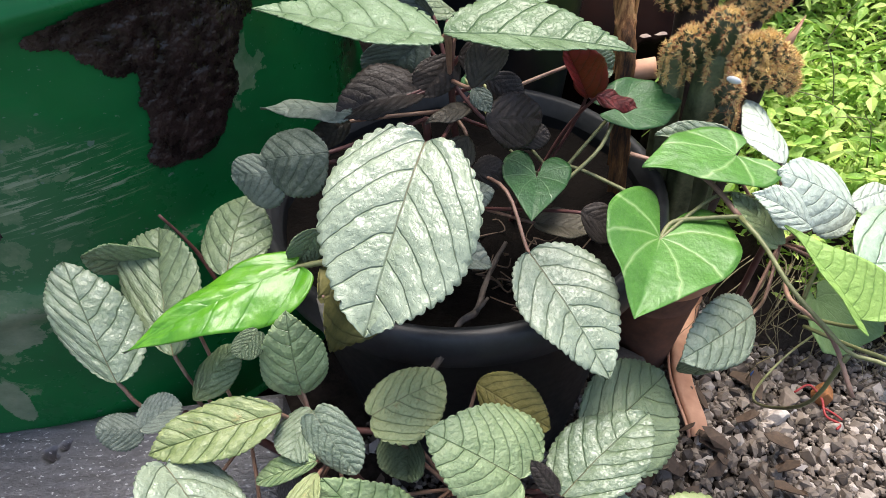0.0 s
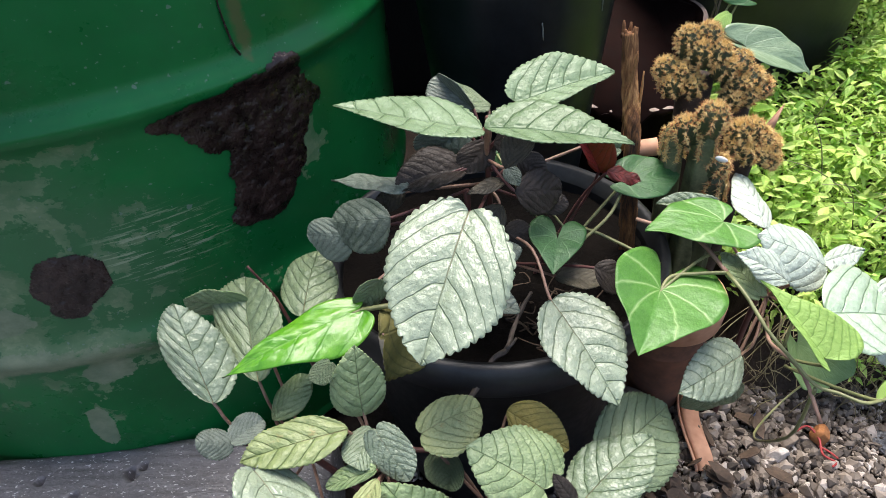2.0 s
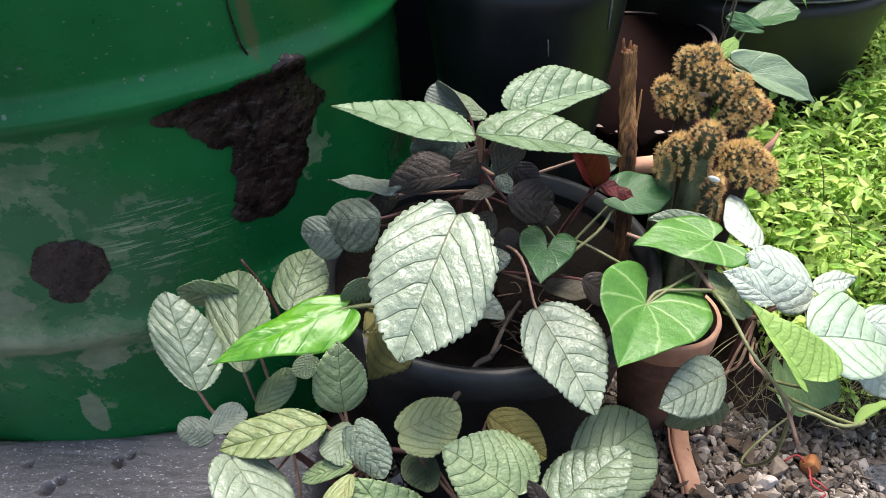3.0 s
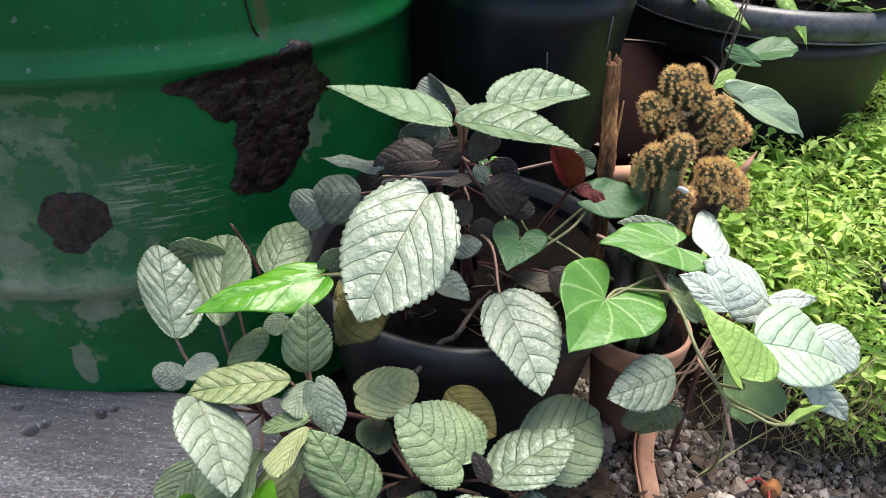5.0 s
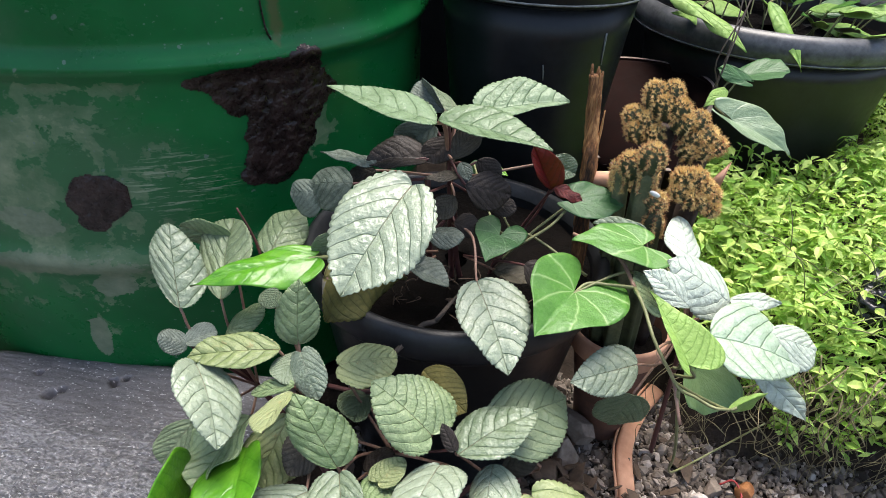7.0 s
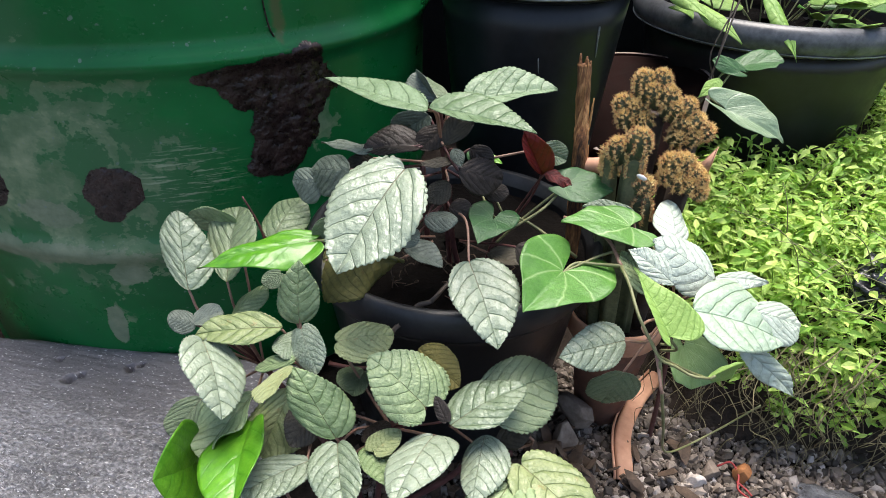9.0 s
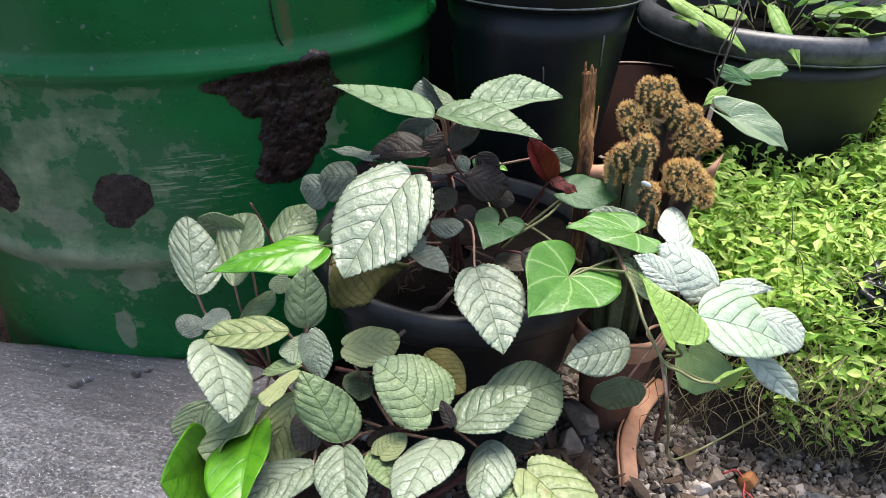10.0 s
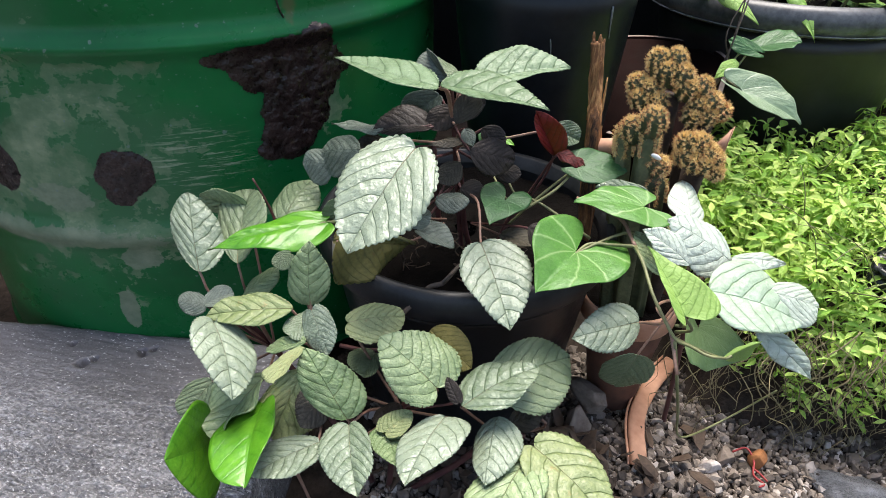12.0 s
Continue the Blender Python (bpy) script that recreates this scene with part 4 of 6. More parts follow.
cactus = thing("cactus", (0.30, 0.536, 0.172), "clustered columnar cactus with golden brown spines", "cactus")
CACTUS_HEADS = [
    # crown, radius, red spines, how far it leans out, length
    ((0.282, 0.468, 0.474), 0.0120, True, (0.1, -0.25), 0.045),
    ((0.258, 0.474, 0.458), 0.0110, True, (-0.35, -0.35), 0.040),
    ((0.300, 0.470, 0.418), 0.010, True, (0.55, -0.35), 0.030),
    ((0.279, 0.578, 0.503), 0.0110, False, (-0.2, -0.1), 0.045),
    ((0.301, 0.580, 0.505), 0.0110, False, (0.1, -0.1), 0.045),
    ((0.291, 0.566, 0.491), 0.0120, False, (-0.1, -0.5), 0.040),
    ((0.312, 0.566, 0.489), 0.0120, False, (0.2, -0.5), 0.040),
    ((0.257, 0.574, 0.472), 0.0115, False, (-0.6, -0.2), 0.036),
    ((0.275, 0.564, 0.469), 0.0115, False, (-0.3, -0.6), 0.036),
    ((0.262, 0.562, 0.457), 0.0115, False, (-0.7, -0.6), 0.034),
    ((0.285, 0.558, 0.456), 0.0110, False, (-0.2, -0.9), 0.034),
    ((0.321, 0.562, 0.474), 0.0115, False, (0.3, -0.7), 0.036),
    ((0.339, 0.572, 0.476), 0.0110, False, (0.6, -0.2), 0.036),
    ((0.337, 0.560, 0.455), 0.0125, False, (0.3, -0.8), 0.036),
    ((0.331, 0.556, 0.441), 0.0105, False, (0.2, -1.0), 0.032),
    ((0.353, 0.566, 0.460), 0.0110, False, (0.8, -0.4), 0.034),
    ((0.350, 0.560, 0.444), 0.0110, False, (0.7, -0.8), 0.032),
    ((0.367, 0.570, 0.447), 0.0100, True, (1.1, -0.4), 0.030),
    ((0.320, 0.508, 0.433), 0.0110, False, (-0.3, -0.3), 0.030),
    ((0.336, 0.512, 0.433), 0.0115, False, (0.0, -0.3), 0.030),
    ((0.317, 0.503, 0.417), 0.0105, False, (-0.7, -0.6), 0.028),
    ((0.351, 0.510, 0.423), 0.0110, False, (0.5, -0.3), 0.028),
    ((0.332, 0.500, 0.412), 0.0115, False, (-0.1, -0.9), 0.028),
    ((0.361, 0.510, 0.414), 0.0105, False, (0.9, -0.4), 0.026),
    ((0.347, 0.500, 0.409), 0.0110, False, (0.3, -0.9), 0.026),
    ((0.362, 0.504, 0.400), 0.0100, False, (0.8, -0.8), 0.024),
]
for k, (crown, r, red, (lx, ly), ln) in enumerate(CACTUS_HEADS):
    out = Vector((lx, ly, 1.0)).normalized()
    cactus_arm(Vector(crown) - out * ln * 0.72, crown, r, k + 1, red)
cactus_arm((0.288, 0.508, 0.165), (0.279, 0.474, 0.450), 0.0120, 77, True, 5, 0.89, PALE_SKIN)
cactus_arm((0.270, 0.518, 0.165), (0.254, 0.486, 0.446), 0.010, 78, False, 6, 0.87, PALE_SKIN)
cactus_arm((0.306, 0.512, 0.165), (0.295, 0.475, 0.398), 0.012, 79, True, 6, 0.85)
for foot, crown, r in (((0.290, 0.560, 0.16), (0.295, 0.585, 0.45), 0.018), ((0.318, 0.555, 0.16), (0.34, 0.58, 0.43), 0.016), ((0.325, 0.535, 0.16), (0.34, 0.53, 0.395), 0.014)):
    bm = bmesh.new()
    tube(bm, [foot, crown], r * 0.7, r, 6, 14, 0.2, r * 99)
    part("trunk", bm, CORK, cactus, "corky brown trunk")
bm = bmesh.new()
bmesh.ops.create_icosphere(bm, subdivisions=2, radius=1)
bm.transform(Matrix.Translation((0.289, 0.452, 0.428)) @ Matrix.LocRotScale(None, Euler((0.2, 0.3, -0.2)), (0.006, 0.002, 0.003)))
tagged(mesh_ob("paper_scrap", bm, WHITE), "small white scrap stuck on the cactus", "scrap")

# ---- sticks, shards, stones ----


def stake():
    bm = bmesh.new()
    tube(bm, [(0.228, 0.495, 0.26), (0.222, 0.508, 0.41), (0.217, 0.524, 0.46), (0.212, 0.533, 0.518)], 0.0084, 0.0074, 60, 28, 0.26, 3.0)
    for k in range(5):
        a = k * 1.3
        tube(bm, [(0.212 + 0.005 * math.cos(a), 0.533 + 0.005 * math.sin(a), 0.512), (0.212 + 0.0065 * math.cos(a), 0.533 + 0.006 * math.sin(a), 0.522 + 0.003 * (k % 3))], 0.0032, 0.0010, 3, 5)
    t = thing("wooden_stake", (0.228, 0.495, 0.29), "weathered brown broken stick standing in the pot", "stick")
    part("shaft", bm, BARK, t)
    bm = bmesh.new()
    for k in range(16):
        f = 0.32 + 0.011 * k
        a = k * 2.4
        x, y = 0.227 - 0.05 * (f - 0.30), 0.50 + 0.15 * (f - 0.30)
        tube(bm, [(x + 0.0075 * math.cos(a), y + 0.0075 * math.sin(a), f - 0.018), (x + 0.0086 * math.cos(a), y + 0.0086 * math.sin(a), f + 0.004), (x + 0.0088 * math.cos(a + 0.2), y + 0.0088 * math.sin(a + 0.2), f + 0.02)], 0.0020, 0.0006, 6, 5, 0.5, k * 1.0)
    part("loose_bark", bm, BARK, t, "loose flakes of bark")["kind"] = "stuff"
    return t


stake()


def shard_arc():
    """Broken terracotta ring that lies half sunk in the gravel, with a thin lip along its side."""
    bm = bmesh.new()
    path = smooth_path([(0.341, 0.414, 0.003), (0.3385, 0.428, 0.014), (0.335, 0.455, 0.019), (0.336, 0.488, 0.020), (0.345, 0.525, 0.020), (0.362, 0.571, 0.019), (0.385, 0.616, 0.016)], 56)
    rings, lip = [], []
    for i, p in enumerate(path):
        d = (path[min(i + 1, 56)] - path[max(i - 1, 0)]).normalized()
        out = d.cross(Vector((0.25, 0, 1))).normalized()
        face = out.cross(d).normalized()
        ring = []
        for k in range(16):
            a = 2 * math.pi * k / 16
            cx, cy = math.copysign(abs(math.cos(a)) ** 0.6, math.cos(a)), math.copysign(abs(math.sin(a)) ** 0.6, math.sin(a))
            ring.append(bm.verts.new(p + out * cx * 0.0118 + face * cy * 0.0065))
        rings.append(ring)
        lip.append(p - out * 0.0150 + face * 0.001)
    tube(bm, lip[::4], 0.0018, 0.0018, 40, 8)
    for a, b in zip(rings, rings[1:]):
        for k in range(16):
            bm.faces.new((a[k], a[(k + 1) % 16], b[(k + 1) % 16], b[k]))
    bm.faces.new(rings[0][::-1]), bm.faces.new(rings[-1])
    return tagged(mesh_ob("pot_shard", bm, CLAY), "curved piece of broken terracotta rim stuck in gravel", "shard")


shard_arc()


def stone(name, at, size, seed, mat, label, facets=9):
    """An angular stone: a ball cut by a few chance planes, its faces a little uneven."""
    rnd = random.Random(int(seed * 100))
    planes = []
    for k in range(facets):
        d = Vector((rnd.gauss(0, 1), rnd.gauss(0, 1), rnd.gauss(0, 1))).normalized()
        planes.append((d, rnd.uniform(0.62, 0.92)))
    bm = bmesh.new()
    bmesh.ops.create_icosphere(bm, subdivisions=5, radius=1)
    for v in bm.verts:
        d = v.co.normalized()
        k = 1.15
        for n, h in planes:
            c = d.dot(n)
            if c > 0.05:
                k = min(k, h / c)
        v.co = d * (k + 0.03 * noise.noise(d * 5 + Vector((seed, 0, 0))))
    bm.transform(Matrix.Translation(at) @ Matrix.LocRotScale(None, Euler((seed, seed * 2, seed * 3)), size))
    return tagged(mesh_ob(name, bm, mat), label, "stone")


stone("rock", (0.266, 0.488, 0.038), (0.019, 0.019, 0.042), 1.3, ROCK, "angular grey-brown stone beside the pot")
stone("rock", (0.255, 0.455, 0.018), (0.022, 0.018, 0.017), 2.7, ROCK, "small flat brown stone beside the pot")
stone("rock", (0.232, 0.425, 0.014), (0.03, 0.02, 0.014), 6.1, LITTER, "dark flat stone under the leaves")
stone("pebble", (0.495, 0.459, 0.011), (0.014, 0.012, 0.011), 3.9, REDSTONE, "rust-coloured pebble on the gravel")
stone("pebble", (0.432, 0.430, 0.006), (0.014, 0.012, 0.009), 5.2, WHITESTONE, "pale pebble on the gravel")
stone("pebble", (0.455, 0.455, 0.008), (0.016, 0.014, 0.010), 7.7, ROCK, "grey-brown pebble on the gravel")
stone("plastic_bit", (0.425, 0.490, 0.010), (0.007, 0.004, 0.003), 4.4, BLUE, "small blue bit of plastic on gravel")
bm = bmesh.new()
tube(bm, [(0.462, 0.462, 0.012), (0.478, 0.466, 0.02), (0.487, 0.45, 0.016), (0.485, 0.43, 0.012), (0.497, 0.42, 0.010), (0.49, 0.412, 0.012)], 0.0014, 0.0014, 24, 6)
tube(bm, [(0.484, 0.44, 0.014), (0.494, 0.432, 0.013), (0.502, 0.425, 0.01)], 0.0014, 0.0012, 10, 6)
tagged(mesh_ob("thread", bm, RED_STRING), "tangled red thread lying on the gravel", "thread")
bm = bmesh.new()
tube(bm, [(0.224, 0.512, 0.406), (0.247, 0.510, 0.410)], 0.0085, 0.009, 6, 18, 0.05)
tagged(mesh_ob("pot_shard", bm, CLAY), "pinkish terracotta stub beside the wooden stick", "shard")
bm = bmesh.new()
sh = [bm.verts.new(p) for p in ((0.348, 0.530, 0.405), (0.372, 0.538, 0.437), (0.368, 0.540, 0.40), (0.350, 0.534, 0.405), (0.374, 0.542, 0.437), (0.370, 0.544, 0.40))]
for f in ((0, 1, 2), (5, 4, 3), (0, 3, 4, 1), (1, 4, 5, 2), (2, 5, 3, 0)):
    bm.faces.new([sh[i] for i in f])
bmesh.ops.bevel(bm, geom=bm.edges[:], offset=0.001, segments=2, affect="EDGES")
tagged(mesh_ob("pot_shard", bm, CLAY), "pointed terracotta shard among the cactus columns", "shard")


def gravel(count, seed):
    """Loose crumbs and stones over the open soil."""
    rnd = random.Random(seed)
    shapes = []
    for k in range(6):
        b0 = bmesh.new()
        bmesh.ops.create_icosphere(b0, subdivisions=1, radius=1)
        vs = []
        for v in b0.verts:
            d = v.co.normalized()
            cut = max(abs(d.x), abs(d.y), abs(d.z))
            vs.append(d * (1 + 0.5 * noise.noise(d * 1.6 + Vector((k * 3.1, 0, 0)))) / (0.4 + 0.6 * cut))
        b0.verts.index_update()
        shapes.append((vs, [tuple(v.index for v in f.verts) for f in b0.faces]))
        b0.free()
    verts, faces = [], []
    for _ in range(count):
        x, y = rnd.uniform(-0.04, 0.95), rnd.uniform(0.02, 0.62)
        if (x - 0.078) ** 2 + (y - 0.487) ** 2 < 0.125 ** 2 or (x > 0.45 and y > 0.57) or (x < 0.0 and y < 0.4):
            continue
        s = min(0.0017 * (1 + rnd.expovariate(1.0)), 0.0092)
        vs, fs = shapes[rnd.randrange(6)]
        m = Matrix.LocRotScale((x, y, s * 0.25 + 0.006 * noise.noise(Vector((x * 16, y * 16, 0)))), Euler((rnd.uniform(0, 6), rnd.uniform(0, 6), rnd.uniform(0, 6))), (s * rnd.uniform(0.8, 1.3), s, s * rnd.uniform(0.55, 0.95)))
        o = len(verts)
        verts += [tuple(m @ v) for v in vs]
        faces += [tuple(i + o for i in f) for f in fs]
    me = bpy.data.meshes.new("gravel")
    me.from_pydata(verts, [], faces)
    me.materials.append(GRAVEL)
    return tagged(new("gravel", me), "loose dark gravel and soil crumbs", "gravel", kind="stuff")


gravel(40000, 4)


def litter(count, seed):
    """Torn scraps of dead leaves between the pot and the gravel."""
    rnd = random.Random(seed)
    bm = bmesh.new()
    for _ in range(count):
        x, y = rnd.gauss(0.20, 0.10), rnd.gauss(0.34, 0.09)
        if (x - 0.078) ** 2 + (y - 0.487) ** 2 < 0.13 ** 2 or x < -0.02:
            continue
        s = rnd.uniform(0.008, 0.024)
        m = pose(x, y, 0.008 + rnd.uniform(0, 0.02), rnd.uniform(-40, 40), rnd.uniform(-40, 40), rnd.uniform(0, 360))
        n = 7
        ring = [(math.cos(2 * math.pi * k / n) * s * rnd.uniform(0.6, 1.1), math.sin(2 * math.pi * k / n) * s * 0.5 * rnd.uniform(0.6, 1.1), rnd.uniform(-0.1, 0.25) * s) for k in range(n)]
        up = [bm.verts.new(m @ Vector(p)) for p in ring]
        dn = [bm.verts.new(m @ (Vector(p) - Vector((0, 0, 0.0012)))) for p in ring]
        bm.faces.new(up), bm.faces.new(dn[::-1])
        for k in range(n):
            bm.faces.new((up[k], dn[k], dn[(k + 1) % n], up[(k + 1) % n]))
    return tagged(mesh_ob("leaf_litter", bm, LITTER, smooth=False), "brown scraps of dead leaves on the soil", "leaf litter", kind="stuff")


litter(260, 8)


def crumpled_sheet():
    bm = bmesh.new()
    n = 44
    grid = []
    for i in range(n + 1):
        row = []
        for j in range(n + 1):
            x, y = 0.560 + 0.42 * i / n, 0.14 + 0.33 * j / n
            x += 0.06 * (1 - j / n)
            d = min(i, j, n - i, n - j) / n
            z = 0.004 + min(1, d * 9) * (0.020 + 0.016 * abs(noise.noise(Vector((x * 20, y * 20, 2)))) + 0.007 * abs(noise.noise(Vector((x * 70, y * 70, 5)))))
            row.append(bm.verts.new((x + 0.012 * noise.noise(Vector((y * 30, 0, 1))), y + 0.012 * noise.noise(Vector((x * 30, 4, 1))), z)))
        grid.append(row)
    for a, b in zip(grid, grid[1:]):
        for j in range(n):
            bm.faces.new((a[j], b[j], b[j + 1], a[j + 1]))
    ret = bmesh.ops.extrude_face_region(bm, geom=bm.faces[:])
    bmesh.ops.translate(bm, verts=[g for g in ret["geom"] if isinstance(g, bmesh.types.BMVert)], vec=(0, 0, -0.003))
    bmesh.ops.recalc_face_normals(bm, faces=bm.faces)
    return tagged(mesh_ob("plastic_sheet", bm, BAG), "crumpled wet black sheet lying on the gravel", "sheet")


crumpled_sheet()


def plastic_bag(at):
    """A knotted black plastic bag, creased and half sunk in the weeds."""
    bm = bmesh.new()
    bmesh.ops.create_icosphere(bm, subdivisions=5, radius=1)
    for v in bm.verts:
        d = v.co.normalized()
        crease = abs(noise.noise(d * 2.3 + Vector((4, 1, 0)))) + 0.5 * abs(noise.noise(d * 6 + Vector((1, 7, 0))))
        v.co = d * (0.8 + 0.42 * crease)
    bm.transform(Matrix.Translation(at) @ Matrix.LocRotScale(None, Euler((0.2, 0.1, 0.5)), (0.075, 0.060, 0.050)))
    return tagged(mesh_ob("plastic_bag", bm, SACK), "creased shiny black plastic bag among the weeds", "bag")


plastic_bag((0.674, 0.665, 0.205))

# ---- plants: roots and stems ----
pot_plant = thing("foliage_plant", (0.078, 0.45, 0.262), "waffle-leaved foliage plant with silver-green crenate leaves in a black pot", "plant")
ground_plant = thing("foliage_plant", (0.03, 0.30, 0.0), "low spreading waffle-leaved plant with silver and yellowing leaves", "plant")
side_plant = thing("foliage_plant", (0.36, 0.44, 0.0), "silver waffle-leaved plant beside the weeds, most leaves coloured as strongly lit", "plant")
broad_plant = thing("broadleaf_plant", (-0.03, 0.22, 0.0), "low plant with broad bright green glossy leaves", "plant")
vine = thing("creeping_vine", (0.335, 0.46, 0.0), "creeping vine with heart-shaped green leaves", "vine")
far_vine = thing("creeping_vine", (0.40, 0.83, 0.30), "thin vine with heart-shaped leaves against the black tub", "vine")


def stems(plant, mat, *lines):
    for pts, r0, r1 in lines:
        bm = bmesh.new()
        tube(bm, pts, r0, r1, 18, 8, 0.15, pts[0][0] * 9)
        part("stem", bm, mat, plant)


stems(pot_plant, STEM_DARK,
      ([(0.085, 0.455, 0.25), (0.082, 0.44, 0.34), (0.079, 0.42, 0.455), (0.08, 0.40, 0.505)], 0.0034, 0.0024),
      ([(0.10, 0.46, 0.25), (0.09, 0.44, 0.32), (0.085, 0.43, 0.40)], 0.004, 0.003),
      ([(0.06, 0.45, 0.25), (0.06, 0.43, 0.34), (0.06, 0.41, 0.43)], 0.004, 0.003),
      ([(0.12, 0.47, 0.25), (0.13, 0.465, 0.30), (0.145, 0.465, 0.34)], 0.0025, 0.002))
stems(ground_plant, STEM_DARK,
      ([(0.0, 0.31, -0.01), (-0.05, 0.31, 0.10), (-0.10, 0.30, 0.20), (-0.125, 0.275, 0.27)], 0.004, 0.003),
      ([(0.01, 0.30, -0.01), (0.0, 0.28, 0.12), (-0.02, 0.27, 0.22), (-0.02, 0.255, 0.29)], 0.004, 0.003),
      ([(0.03, 0.30, -0.01), (0.05, 0.27, 0.10), (0.07, 0.25, 0.20), (0.10, 0.235, 0.25)], 0.004, 0.003),
      ([(0.05, 0.30, -0.01), (0.12, 0.29, 0.08), (0.17, 0.27, 0.17), (0.2, 0.24, 0.21)], 0.004, 0.003),
      ([(0.0, 0.265, 0.26), (0.03, 0.26, 0.265), (0.06, 0.262, 0.27), (0.10, 0.265, 0.26)], 0.0025, 0.002))
stems(side_plant, STEM_DARK, ([(0.375, 0.50, -0.01), (0.37, 0.49, 0.12), (0.355, 0.44, 0.30), (0.345, 0.40, 0.36)], 0.0035, 0.0025))
stems(vine, VINE_STEM,
      ([(0.279, 0.361, 0.372), (0.288, 0.337, 0.368), (0.298, 0.307, 0.357), (0.309, 0.279, 0.352), (0.319, 0.258, 0.348), (0.33, 0.25, 0.35), (0.343, 0.239, 0.352), (0.357, 0.243, 0.349)], 0.0017, 0.0013),
      ([(0.223, 0.352, 0.358), (0.235, 0.366, 0.364), (0.258, 0.366, 0.367), (0.279, 0.361, 0.372)], 0.0017, 0.0019),
      ([(0.144, 0.421, 0.34), (0.169, 0.439, 0.365), (0.208, 0.467, 0.397)], 0.0016, 0.0014),
      ([(0.319, 0.258, 0.345), (0.345, 0.30, 0.23), (0.37, 0.38, 0.11), (0.40, 0.44, 0.05), (0.455, 0.49, 0.05), (0.50, 0.50, 0.10)], 0.0016, 0.0013))
stems(vine, PETIOLE,
      ([(0.215, 0.43, 0.38), (0.24, 0.414, 0.380), (0.264, 0.398, 0.378), (0.279, 0.361, 0.372)], 0.0019, 0.0022),
      ([(0.325, 0.245, 0.32), (0.315, 0.275, 0.345), (0.305, 0.31, 0.34), (0.318, 0.345, 0.325), (0.335, 0.38, 0.30)], 0.0016, 0.0014))
stems(far_vine, TWIG,
      ([(0.36, 0.90, 0.30), (0.385, 0.85, 0.38), (0.395, 0.84, 0.45), (0.41, 0.87, 0.53), (0.43, 0.92, 0.60)], 0.0014, 0.0011),
      ([(0.37, 0.89, 0.30), (0.39, 0.86, 0.40), (0.40, 0.86, 0.48), (0.405, 0.89, 0.56)], 0.0012, 0.001),
      ([(0.365, 0.90, 0.31), (0.40, 0.87, 0.40), (0.385, 0.85, 0.46), (0.415, 0.88, 0.55), (0.40, 0.92, 0.62)], 0.0012, 0.001))
bm = bmesh.new()
tube(bm, [(0.057, 0.289, 0.289), (0.066, 0.302, 0.299), (0.079, 0.321, 0.31), (0.092, 0.332, 0.312), (0.098, 0.353, 0.312), (0.106, 0.376, 0.315), (0.118, 0.40, 0.318)], 0.0028, 0.0017, 40, 9, 0.7, 6.0)
tube(bm, [(0.092, 0.332, 0.312), (0.096, 0.331, 0.318), (0.101, 0.334, 0.324)], 0.0019, 0.0012, 5, 6)
tagged(mesh_ob("twig", bm, TWIG), "dry grey twig leaning over the pot rim", "twig")
bm = bmesh.new()
tube(bm, [(-0.085, 0.335, 0.28), (-0.112, 0.362, 0.335), (-0.124, 0.366, 0.362), (-0.134, 0.364, 0.387)], 0.0022, 0.0012, 14, 7, 0.4, 2.0)
tagged(mesh_ob("twig", bm, STEM_DARK), "bare reddish twig among the leaves", "twig")


def dried_stalks():
    rnd = random.Random(5)
    bm = bmesh.new()
    for k in range(26):
        x, y = rnd.uniform(0.03, 0.20), rnd.uniform(0.345, 0.44)
        if math.hypot(x - 0.078, y - 0.487) > 0.155:
            continue
        p = Vector((x, y, 0.292))
        pts = [p]
        for q in range(4):
            p = p + Vector((rnd.uniform(-0.014, 0.014), rnd.uniform(-0.008, 0.01), rnd.uniform(-0.002, 0.010)))
            pts.append(p)
        tube(bm, pts, rnd.uniform(0.0006, 0.0013), 0.0005, 12, 5)
    return tagged(mesh_ob("dried_stalks", bm, LITTER), "curled dry stalks lying on the potting soil", "dry stalks", kind="stuff")


dried_stalks()

# ---- leaves ----
leaf(pot_plant, (0.0643, 0.332, 0.4628), (0.0293, 0.2351, 0.4001), (0.0919, 0.2673, 0.4356), (0.005, 0.3048, 0.449), SILVER, arch=0.05, curl=-0.1, stem=[(0.07, 0.362, 0.44), (0.078, 0.42, 0.42)], stem_mat=STEM_DARK)
leaf(pot_plant, (0.1299, 0.3375, 0.3651), (0.1766, 0.2581, 0.3265), (0.181, 0.3254, 0.3586), (0.122, 0.2886, 0.3553), SILVER, kind='ovate', arch=0.05, stem=[(0.115, 0.385, 0.385), (0.085, 0.43, 0.37)])
leaf(pot_plant, (0.0759, 0.3694, 0.5108), (-0.0435, 0.4072, 0.517), (0.0367, 0.3585, 0.5138), (0.0323, 0.4152, 0.5171), MINT, kind='narrow', arch=0.0, wave=0.05, teeth=0.06, puff=0.45, stem=[(0.08, 0.395, 0.495), (0.078, 0.42, 0.455)])
leaf(pot_plant, (0.0771, 0.3729, 0.5111), (0.1843, 0.3451, 0.5081), (0.1224, 0.3883, 0.5221), (0.1201, 0.3388, 0.5144), MINT, kind='narrow', arch=0.03, wave=0.05, teeth=0.06, puff=0.5, stem=[(0.078, 0.395, 0.495), (0.078, 0.42, 0.455)])
